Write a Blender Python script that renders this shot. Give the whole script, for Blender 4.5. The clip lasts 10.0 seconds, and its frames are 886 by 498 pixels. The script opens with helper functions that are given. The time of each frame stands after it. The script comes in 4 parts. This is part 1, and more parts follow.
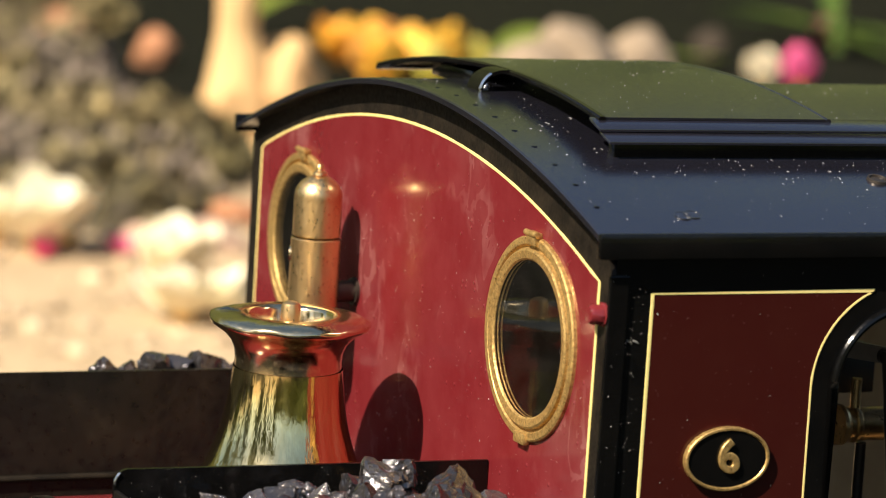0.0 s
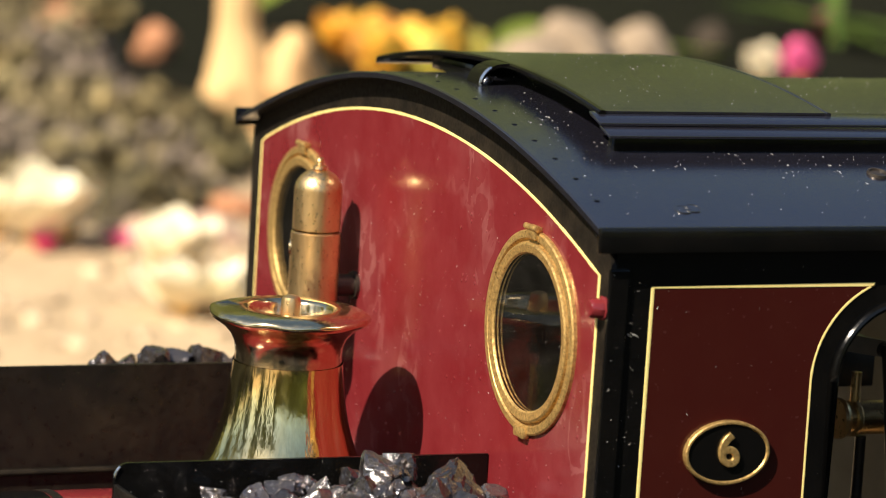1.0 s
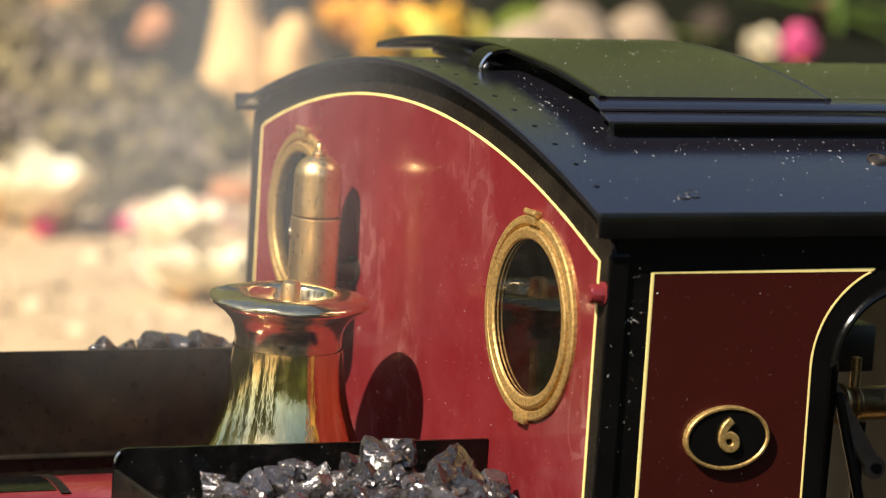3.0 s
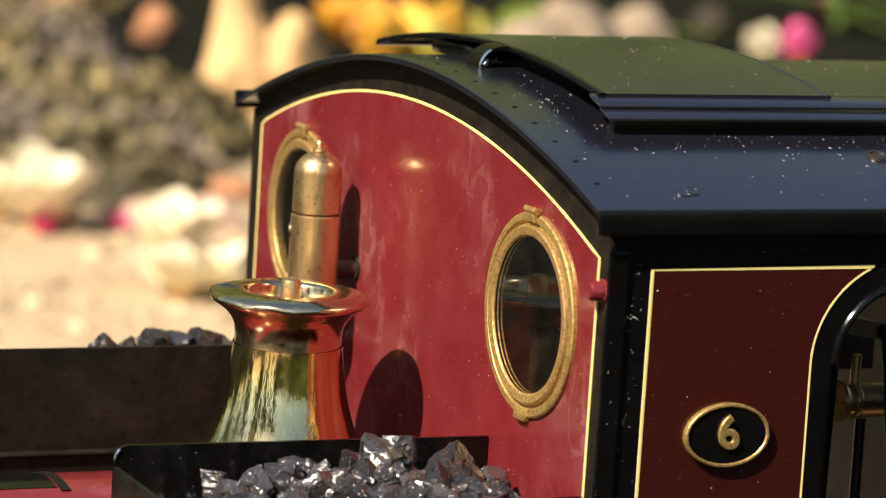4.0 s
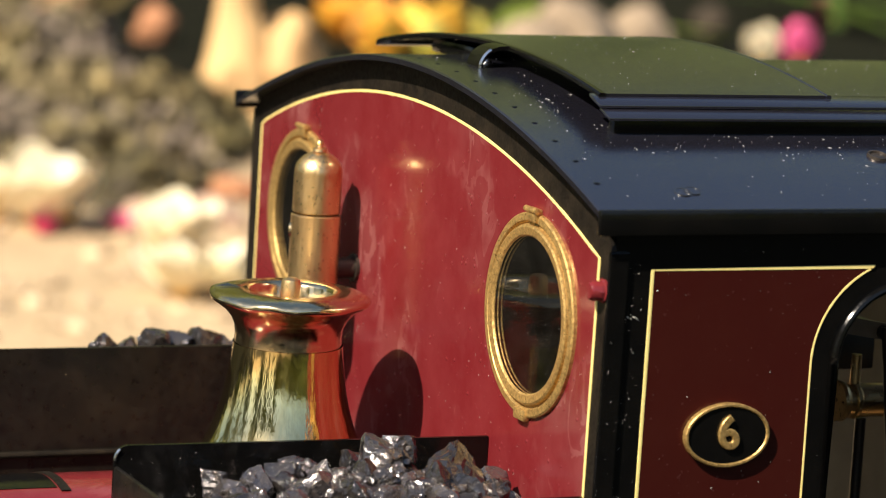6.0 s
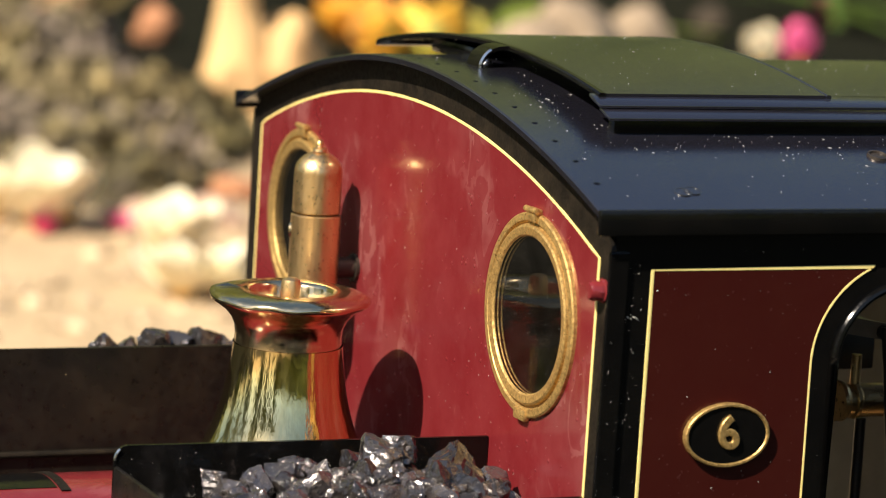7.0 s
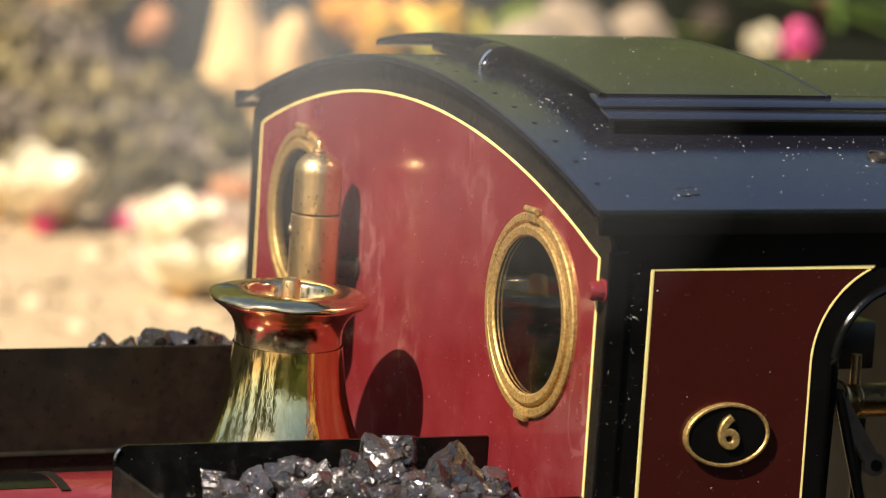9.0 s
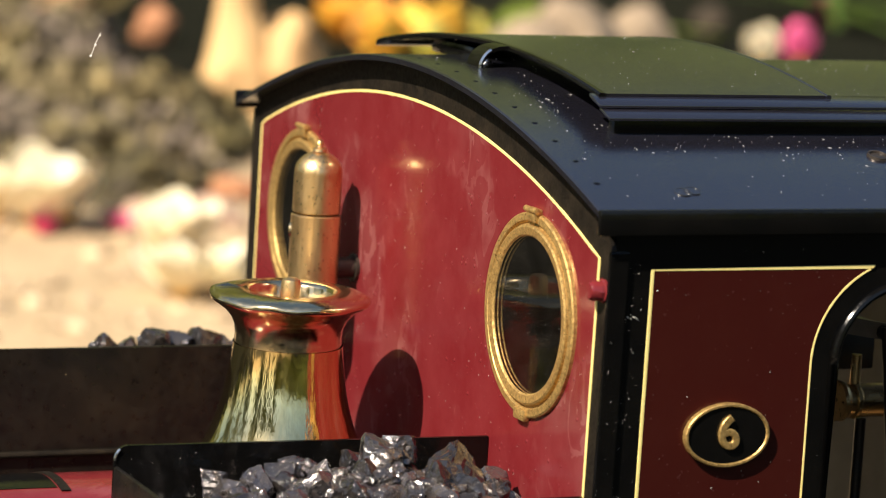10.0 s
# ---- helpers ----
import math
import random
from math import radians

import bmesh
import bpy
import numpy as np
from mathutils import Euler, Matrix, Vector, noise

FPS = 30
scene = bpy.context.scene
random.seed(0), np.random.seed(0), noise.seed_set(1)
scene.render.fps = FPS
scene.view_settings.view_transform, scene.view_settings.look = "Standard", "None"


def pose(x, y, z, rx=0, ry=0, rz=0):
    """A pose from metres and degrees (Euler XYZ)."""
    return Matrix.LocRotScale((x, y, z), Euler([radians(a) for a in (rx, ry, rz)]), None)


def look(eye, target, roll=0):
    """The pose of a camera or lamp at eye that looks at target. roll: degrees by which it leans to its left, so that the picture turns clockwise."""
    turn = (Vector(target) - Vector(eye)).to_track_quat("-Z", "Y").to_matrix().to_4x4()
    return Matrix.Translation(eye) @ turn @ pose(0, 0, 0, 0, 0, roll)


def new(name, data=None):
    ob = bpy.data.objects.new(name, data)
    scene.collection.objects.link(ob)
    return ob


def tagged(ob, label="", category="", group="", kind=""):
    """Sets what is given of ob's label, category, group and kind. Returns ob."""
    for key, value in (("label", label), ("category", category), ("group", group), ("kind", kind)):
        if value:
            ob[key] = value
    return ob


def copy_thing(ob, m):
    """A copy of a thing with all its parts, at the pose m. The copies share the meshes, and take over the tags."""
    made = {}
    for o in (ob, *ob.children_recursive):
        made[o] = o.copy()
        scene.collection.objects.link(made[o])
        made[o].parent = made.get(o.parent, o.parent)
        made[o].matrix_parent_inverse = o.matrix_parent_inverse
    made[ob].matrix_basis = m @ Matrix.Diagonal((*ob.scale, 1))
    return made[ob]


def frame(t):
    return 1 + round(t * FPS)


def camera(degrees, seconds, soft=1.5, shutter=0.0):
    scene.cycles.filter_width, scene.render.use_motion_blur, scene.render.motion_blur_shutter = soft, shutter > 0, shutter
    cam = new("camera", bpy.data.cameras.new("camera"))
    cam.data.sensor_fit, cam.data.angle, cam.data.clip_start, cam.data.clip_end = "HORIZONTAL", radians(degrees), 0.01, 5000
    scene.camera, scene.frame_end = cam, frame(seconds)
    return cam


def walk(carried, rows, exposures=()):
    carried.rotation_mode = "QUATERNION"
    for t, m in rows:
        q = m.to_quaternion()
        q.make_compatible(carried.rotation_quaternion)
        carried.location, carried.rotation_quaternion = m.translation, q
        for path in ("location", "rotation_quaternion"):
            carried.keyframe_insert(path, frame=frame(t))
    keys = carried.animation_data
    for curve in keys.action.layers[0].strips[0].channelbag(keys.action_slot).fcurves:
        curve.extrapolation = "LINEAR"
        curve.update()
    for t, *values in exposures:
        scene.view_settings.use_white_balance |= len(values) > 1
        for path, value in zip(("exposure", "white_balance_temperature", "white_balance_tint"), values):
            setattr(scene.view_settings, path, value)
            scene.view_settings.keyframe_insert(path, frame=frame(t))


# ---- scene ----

# ------------------------------------------------------------------ camera
cam = camera(14.9, 10.0, soft=1.0)
cam.data.dof.use_dof = True
cam.data.dof.focus_distance = 0.985
cam.data.dof.aperture_fstop = 16.0
EYE = Vector((-0.4145, -0.9411, 0.5318))
HEADING, DOWN, LEAN = 65.614, 9.418, 3.618


def aim(extra):
    """The camera's pose, tilted up by some degrees from where it comes to rest."""
    turn = look((0, 0, 0), (math.cos(radians(HEADING)) * math.cos(radians(DOWN)), math.sin(radians(HEADING)) * math.cos(radians(DOWN)), -math.sin(radians(DOWN))), LEAN)
    return Matrix.Translation(EYE) @ turn @ pose(0, 0, 0, extra)


TILT = ((0.0, 42.0), (0.5, 37.0), (1.0, 31.0), (1.5, 23.2), (2.0, 17.0), (2.5, 10.8), (2.7, 8.4), (3.2, 3.2), (3.8, 0.3), (4.2, 0.0), (7.0, 0.0), (10.0, 0.0))
scene.cycles.transparent_max_bounces = 64
walk(cam, [(t, aim(math.degrees(a / 6000))) for t, a in TILT])

# ------------------------------------------------------------------ light
SUN_WAY = Vector((1.0, 0.44, -1.08)).normalized()
world = bpy.data.worlds.new("sky")
scene.world = world
world.use_nodes = True
sky = world.node_tree.nodes.new("ShaderNodeTexSky")
sky.sky_type, sky.sun_disc = "NISHITA", False
sky.sun_elevation, sky.sun_rotation = radians(44.7), radians(246.3)
world.node_tree.links.new(sky.outputs[0], world.node_tree.nodes["Background"].inputs[0])
world.node_tree.nodes["Background"].inputs[1].default_value = 0.072
lamp = bpy.data.lights.new("sun", "SUN")
lamp.energy, lamp.angle, lamp.color = 5.0, radians(0.53), (1.0, 0.885, 0.725)
sun = new("sun", lamp)
sun.matrix_world = look((-3, -0.6, 3.3), Vector((-3, -0.6, 3.3)) + SUN_WAY)
scene.view_settings.exposure = 0.88


# ------------------------------------------------------------------ materials
def material(name, colour, rough=0.5, metal=0.0, second=None, scale=80.0, amount=0.5, bump=0.1, fine=600.0, rough_vary=0.1, coat=0.0, per_object=0.0, island=0.0, depth=0.0004, stretch=None, shine=0.5):
    m = bpy.data.materials.new(name)
    m.use_nodes = True
    nt = m.node_tree
    n, link = nt.nodes, nt.links.new
    b = n["Principled BSDF"]
    b.inputs["Metallic"].default_value = metal
    b.inputs["Coat Weight"].default_value = coat
    b.inputs["Specular IOR Level"].default_value = shine
    b.inputs["Coat Roughness"].default_value = 0.06
    co = n.new("ShaderNodeTexCoord")
    src = co.outputs["Object"]
    if stretch:
        mp = n.new("ShaderNodeMapping")
        mp.inputs["Scale"].default_value = stretch
        link(src, mp.inputs["Vector"])
        src = mp.outputs["Vector"]
    big = n.new("ShaderNodeTexNoise")
    big.inputs["Scale"].default_value, big.inputs["Detail"].default_value = scale, 6
    big.inputs["Roughness"].default_value = 0.62
    small = n.new("ShaderNodeTexNoise")
    small.inputs["Scale"].default_value, small.inputs["Detail"].default_value = fine, 4
    link(src, big.inputs["Vector"])
    link(src, small.inputs["Vector"])
    ramp = n.new("ShaderNodeMapRange")
    ramp.inputs["From Min"].default_value, ramp.inputs["From Max"].default_value = 0.38, 0.68
    ramp.inputs["To Max"].default_value = amount
    link(big.outputs["Fac"], ramp.inputs["Value"])
    mix = n.new("ShaderNodeMix")
    mix.data_type = "RGBA"
    mix.inputs["A"].default_value = (*colour, 1)
    mix.inputs["B"].default_value = (*(second or [c * 0.7 for c in colour]), 1)
    link(ramp.outputs["Result"], mix.inputs["Factor"])
    out = mix.outputs["Result"]
    if per_object or island:
        if per_object:
            r = n.new("ShaderNodeObjectInfo").outputs["Random"]
        else:
            r = n.new("ShaderNodeNewGeometry").outputs["Random Per Island"]
        hs = n.new("ShaderNodeHueSaturation")
        vr = n.new("ShaderNodeMapRange")
        vr.inputs["To Min"].default_value, vr.inputs["To Max"].default_value = 1 - (per_object or island), 1 + (per_object or island)
        link(r, vr.inputs["Value"])
        link(vr.outputs["Result"], hs.inputs["Value"])
        link(out, hs.inputs["Color"])
        out = hs.outputs["Color"]
    link(out, b.inputs["Base Color"])
    rv = n.new("ShaderNodeMapRange")
    rv.inputs["From Min"].default_value, rv.inputs["From Max"].default_value = 0.3, 0.7
    rv.inputs["To Min"].default_value, rv.inputs["To Max"].default_value = max(0.02, rough - rough_vary), min(1, rough + rough_vary)
    link(small.outputs["Fac"], rv.inputs["Value"])
    link(rv.outputs["Result"], b.inputs["Roughness"])
    if bump:
        bp = n.new("ShaderNodeBump")
        bp.inputs["Strength"].default_value, bp.inputs["Distance"].default_value = bump, depth
        link(small.outputs["Fac"], bp.inputs["Height"])
        link(bp.outputs["Normal"], b.inputs["Normal"])
    return m


RED = material("crimson_paint", (0.140, 0.0125, 0.0155), 0.15, second=(0.185, 0.028, 0.031), scale=55, amount=0.55, bump=0.02, fine=520, rough_vary=0.08, shine=0.5)
def water_marks(m, pale, strength):
    """Dried runs and tide lines of hard water on a painted sheet."""
    n, link = m.node_tree.nodes, m.node_tree.links.new
    bsdf = n["Principled BSDF"]
    paint = bsdf.inputs["Base Color"].links[0].from_socket
    co = n.new("ShaderNodeTexCoord").outputs["Object"]
    mp = n.new("ShaderNodeMapping")
    mp.inputs["Scale"].default_value = (1, 1, 0.6)
    link(co, mp.inputs["Vector"])
    runs = n.new("ShaderNodeTexNoise")
    runs.inputs["Scale"].default_value, runs.inputs["Detail"].default_value = 75, 5
    runs.inputs["Distortion"].default_value = 0.5
    link(mp.outputs["Vector"], runs.inputs["Vector"])
    line = n.new("ShaderNodeMath")
    line.operation, line.inputs[1].default_value, line.inputs[2].default_value = "COMPARE", 0.56, 0.035
    link(runs.outputs["Fac"], line.inputs[0])
    patch = n.new("ShaderNodeTexNoise")
    patch.inputs["Scale"].default_value, patch.inputs["Detail"].default_value = 26, 4
    link(co, patch.inputs["Vector"])
    where = n.new("ShaderNodeMapRange")
    where.inputs["From Min"].default_value, where.inputs["From Max"].default_value = 0.50, 0.66
    where.inputs["To Max"].default_value = strength
    link(patch.outputs["Fac"], where.inputs["Value"])
    both = n.new("ShaderNodeMath")
    both.operation = "MULTIPLY"
    soft = n.new("ShaderNodeMath")
    soft.operation, soft.inputs[1].default_value = "MULTIPLY_ADD", 0.65
    soft.inputs[2].default_value = 0.35
    link(line.outputs[0], soft.inputs[0])
    link(soft.outputs[0], both.inputs[0])
    link(where.outputs["Result"], both.inputs[1])
    mix = n.new("ShaderNodeMix")
    mix.data_type = "RGBA"
    mix.inputs["B"].default_value = (*pale, 1)
    link(both.outputs[0], mix.inputs["Factor"])
    link(paint, mix.inputs["A"])
    link(mix.outputs["Result"], bsdf.inputs["Base Color"])


water_marks(RED, (0.36, 0.16, 0.15), 0.40)
BLACK = material("black_gloss_paint", (0.0028, 0.0028, 0.0028), 0.14, second=(0.007, 0.006, 0.005), scale=90, amount=0.5, bump=0.05, fine=600, rough_vary=0.08, shine=0.36)
SCUFF = material("scuffed_black_paint", (0.008, 0.0065, 0.005), 0.50, second=(0.028, 0.021, 0.014), scale=140, amount=0.6, bump=0.15, fine=700, rough_vary=0.15, shine=0.15)
ROOF = material("black_satin_roof_paint", (0.0075, 0.0072, 0.0115), 0.22, second=(0.012, 0.0115, 0.017), scale=40, amount=0.5, bump=0.02, fine=900, rough_vary=0.05, coat=0.85, shine=1.0)
ROOF.node_tree.nodes["Principled BSDF"].inputs["Coat Roughness"].default_value = 0.24
SOOT = material("sooty_black_plate", (0.005, 0.0045, 0.004), 0.36, second=(0.020, 0.015, 0.010), scale=70, amount=0.7, bump=0.14, fine=420, rough_vary=0.12, shine=0.35)
LINE = material("cream_yellow_lining", (0.90, 0.75, 0.28), 0.45, second=(0.82, 0.62, 0.20), scale=300, amount=0.6, bump=0.05, fine=900)
BRASS = material("polished_brass", (0.88, 0.71, 0.35), 0.08, 1.0, second=(0.60, 0.42, 0.16), scale=420, amount=0.5, bump=0.42, fine=430, rough_vary=0.05, stretch=(1, 1, 0.10))
COPPER = material("worn_golden_brass", (0.88, 0.73, 0.45), 0.18, 1.0, second=(0.72, 0.52, 0.27), scale=260, amount=0.55, bump=0.09, fine=620, rough_vary=0.09)
BRONZE = material("dull_bronze", (0.86, 0.61, 0.29), 0.34, 0.97, second=(0.64, 0.39, 0.17), scale=120, amount=0.55, bump=0.07, fine=1100, rough_vary=0.09, stretch=(1, 1, 0.5))
GILT = material("speckled_old_brass", (0.66, 0.43, 0.15), 0.42, 0.7, second=(0.20, 0.11, 0.035), scale=900, amount=0.7, bump=0.30, fine=1100, rough_vary=0.18)
STEEL = material("dark_steel", (0.05, 0.045, 0.04), 0.38, 0.6, second=(0.09, 0.06, 0.04), scale=90, amount=0.6, bump=0.06)
LEVER = material("brown_oily_steel", (0.26, 0.19, 0.13), 0.45, 0.0, second=(0.14, 0.10, 0.07), scale=140, amount=0.6, bump=0.1)
# bare metal of the worn plate corner, also used for built-in highlights
BRIGHT = material("bright_wear_and_glint", (0.75, 0.74, 0.72), 0.22, 1.0, second=(0.40, 0.39, 0.38), scale=300, amount=0.7, bump=0.1)
CABIN = material("tan_cab_lining", (0.42, 0.30, 0.18), 0.55, second=(0.30, 0.21, 0.12), scale=60, amount=0.6, bump=0.08)
COAL = material("glossy_coal", (0.060, 0.058, 0.066), 0.13, 0.6, second=(0.150, 0.120, 0.095), scale=2.2, amount=0.7, bump=0.5, fine=7.0, rough_vary=0.09, coat=0.4, per_object=0.5, depth=0.0008, shine=1.0)
COALBED = material("small_glossy_coal", (0.040, 0.038, 0.041), 0.18, 0.45, second=(0.085, 0.072, 0.062), scale=150, amount=0.7, bump=0.7, fine=330, rough_vary=0.1, depth=0.0012, shine=1.0)
# darker copy of the crimson; the dimmer light on the side is painted in
SHADED_RED = material("shaded_crimson_paint", (0.039, 0.0060, 0.0045), 0.18, second=(0.045, 0.009, 0.006), scale=70, amount=0.5, bump=0.04, fine=520, rough_vary=0.10, shine=0.4)
FLECK = material("pale_dust_flecks", (0.75, 0.72, 0.66), 0.6, bump=0, island=0.25)
GROUND = material("sandy_gravel", (0.52, 0.39, 0.24), 0.9, second=(0.36, 0.26, 0.15), scale=5, amount=0.8, bump=0.8, fine=60, depth=0.01, shine=0.12)
PEBBLE = material("pebbles", (0.54, 0.41, 0.26), 0.85, second=(0.34, 0.24, 0.15), scale=30, amount=0.7, bump=0.3, fine=200, island=0.4, depth=0.002)
# brown darkened to paint a stone that lies in shade
SHADED_STONE = material("shaded_brown_stone", (0.035, 0.024, 0.015), 0.95, second=(0.07, 0.05, 0.028), scale=9, amount=0.7, bump=0.9, fine=70, depth=0.01)
MOSS = material("mossy_mulch", (0.19, 0.145, 0.075), 0.95, second=(0.14, 0.12, 0.042), scale=7, amount=0.9, bump=0.6, fine=80, island=0.5, depth=0.004)
BARK = material("pale_peeling_bark", (0.74, 0.50, 0.23), 0.8, second=(0.42, 0.21, 0.075), scale=6, amount=0.8, bump=0.6, fine=40, depth=0.01, stretch=(1, 1, 0.25))
LEAF = material("green_leaf", (0.10, 0.17, 0.030), 0.45, second=(0.17, 0.23, 0.045), scale=12, amount=0.7, bump=0.1, fine=80, island=0.3)
HEDGE = material("hedge_leaf", (0.19, 0.235, 0.06), 0.6, second=(0.26, 0.275, 0.08), scale=2, amount=0.8, bump=0.1, fine=30, island=0.4)
YELLOW = material("yellow_petal", (0.80, 0.50, 0.05), 0.6, second=(0.80, 0.30, 0.04), scale=14, amount=0.7, bump=0.1, fine=80, island=0.2)
PINK = material("pink_petal", (0.78, 0.10, 0.27), 0.6, second=(0.70, 0.22, 0.40), scale=20, amount=0.6, bump=0.1, fine=80, island=0.15)
WHITE = material("cream_petal", (0.86, 0.78, 0.58), 0.6, second=(0.80, 0.66, 0.40), scale=16, amount=0.6, bump=0.1, fine=80, island=0.1)
HEATHER = material("grey_heather", (0.25, 0.19, 0.15), 0.9, second=(0.18, 0.155, 0.085), scale=7, amount=0.9, bump=0.3, fine=80, island=0.5, depth=0.004)
STRAW = material("straw_moss", (0.30, 0.22, 0.10), 0.9, second=(0.19, 0.155, 0.055), scale=7, amount=0.9, bump=0.3, fine=80, island=0.5, depth=0.004)
# dark core colour paints in the shadows between the clumps
SHADED_MOUND = material("shaded_moss_base", (0.055, 0.042, 0.024), 0.95, second=(0.11, 0.09, 0.04), scale=20, amount=0.8, bump=0.6, fine=120, depth=0.004)
PALEROCK = material("pale_pinkish_stone", (0.52, 0.36, 0.26), 0.85, second=(0.42, 0.26, 0.18), scale=14, amount=0.7, bump=0.5, fine=90, depth=0.004)
ORANGE = material("orange_petal", (0.80, 0.33, 0.05), 0.6, second=(0.80, 0.48, 0.12), scale=14, amount=0.7, bump=0.1, fine=80, island=0.2)
LIME = material("lime_yellow_petal", (0.62, 0.56, 0.08), 0.6, second=(0.70, 0.62, 0.25), scale=14, amount=0.7, bump=0.1, fine=80, island=0.2)
LIMELEAF = material("lime_leaf", (0.30, 0.40, 0.05), 0.5, second=(0.44, 0.48, 0.10), scale=12, amount=0.7, bump=0.1, fine=80, island=0.2)
STONE = material("buff_stone", (0.32, 0.24, 0.16), 0.9, second=(0.20, 0.15, 0.10), scale=8, amount=0.8, bump=0.7, fine=60, depth=0.006)
TERRA = material("reddish_stone", (0.42, 0.19, 0.09), 0.85, second=(0.28, 0.12, 0.06), scale=14, amount=0.7, bump=0.5, fine=90, depth=0.004)


def glass_material():
    m = bpy.data.materials.new("thin_glass")
    m.use_nodes = True
    nt = m.node_tree
    n, link = nt.nodes, nt.links.new
    n.remove(n["Principled BSDF"])
    clear, shine, mix, fr = n.new("ShaderNodeBsdfTransparent"), n.new("ShaderNodeBsdfGlossy"), n.new("ShaderNodeMixShader"), n.new("ShaderNodeFresnel")
    clear.inputs[0].default_value = (0.88, 0.88, 0.85, 1)
    shine.inputs["Roughness"].default_value = 0.0
    fr.inputs["IOR"].default_value = 1.5
    link(fr.outputs[0], mix.inputs[0])
    link(clear.outputs[0], mix.inputs[1])
    link(shine.outputs[0], mix.inputs[2])
    dust, dusty, spots, thin = n.new("ShaderNodeBsdfDiffuse"), n.new("ShaderNodeMixShader"), n.new("ShaderNodeTexNoise"), n.new("ShaderNodeMapRange")
    dust.inputs[0].default_value = (0.62, 0.55, 0.47, 1)
    spots.inputs["Scale"].default_value, spots.inputs["Detail"].default_value = 130, 6
    thin.inputs["From Min"].default_value, thin.inputs["From Max"].default_value = 0.35, 0.75
    thin.inputs["To Min"].default_value, thin.inputs["To Max"].default_value = 0.001, 0.006
    link(n.new("ShaderNodeTexCoord").outputs["Object"], spots.inputs["Vector"])
    link(spots.outputs["Fac"], thin.inputs["Value"])
    link(thin.outputs["Result"], dusty.inputs[0])
    link(mix.outputs[0], dusty.inputs[1])
    link(dust.outputs[0], dusty.inputs[2])
    link(dusty.outputs[0], n["Material Output"].inputs[0])
    return m


GLASS = glass_material()


# ------------------------------------------------------------------ mesh helpers
def part(name, bm, mat, parent=None, label="", smooth=35):
    me = bpy.data.meshes.new(name)
    bm.normal_update()
    bm.to_mesh(me)
    bm.free()
    for m in mat if isinstance(mat, (list, tuple)) else [mat]:
        me.materials.append(m)
    if smooth:
        me.shade_smooth()
        me.set_sharp_from_angle(angle=radians(smooth))
    ob = new(name, me)
    ob.parent = parent
    if label:
        ob["label"] = label
    return ob


def box(x0, x1, y0, y1, z0, z1, bevel=0.0, bm=None, segments=2):
    bm = bm or bmesh.new()
    r = bmesh.ops.create_cube(bm, size=1)
    for v in r["verts"]:
        v.co = Vector(((x0 + x1) / 2 + v.co.x * (x1 - x0), (y0 + y1) / 2 + v.co.y * (y1 - y0), (z0 + z1) / 2 + v.co.z * (z1 - z0)))
    if bevel:
        es = {e for v in r["verts"] for e in v.link_edges}
        bmesh.ops.bevel(bm, geom=list(es), offset=bevel, segments=segments, affect="EDGES", profile=0.5)
    return bm


def lathe(profile, centre, axis="z", steps=64, bm=None):
    """A turned shape: profile of (radius, height) from one end to the other."""
    bm = bm or bmesh.new()
    rings = []
    for r, h in profile:
        ring = []
        for i in range(steps if r > 1e-7 else 1):
            a = 2 * math.pi * i / steps
            p = {"z": (r * math.cos(a), r * math.sin(a), h), "x": (h, r * math.cos(a), r * math.sin(a)), "y": (r * math.cos(a), h, -r * math.sin(a))}[axis]
            ring.append(bm.verts.new(Vector(centre) + Vector(p)))
        rings.append(ring)
    for a, b in zip(rings, rings[1:]):
        k = max(len(a), len(b))
        for i in range(k):
            q = [a[i % len(a)], a[(i + 1) % len(a)], b[(i + 1) % len(b)], b[i % len(b)]]
            q = list(dict.fromkeys(q))
            if len(q) > 2:
                bm.faces.new(q)
    bmesh.ops.recalc_face_normals(bm, faces=bm.faces)
    return bm


def plate(outline, holes, thick, place, bevel=0.0):
    """A flat sheet with holes: 2D loops, laid by place(u, v, w), w from 0 to thick."""
    bm = bmesh.new()
    edges = []
    for loop in [outline, *holes]:
        vs = [bm.verts.new((u, v, 0)) for u, v in loop]
        edges += [bm.edges.new((vs[i], vs[(i + 1) % len(vs)])) for i in range(len(vs))]
    bmesh.ops.triangle_fill(bm, use_beauty=True, use_dissolve=False, edges=edges)
    if thick:
        r = bmesh.ops.extrude_face_region(bm, geom=bm.faces[:])
        for v in r["geom"]:
            if isinstance(v, bmesh.types.BMVert):
                v.co.z += thick
    bmesh.ops.recalc_face_normals(bm, faces=bm.faces)
    for v in bm.verts:
        v.co = Vector(place(*v.co))
    bmesh.ops.recalc_face_normals(bm, faces=bm.faces)
    return bm


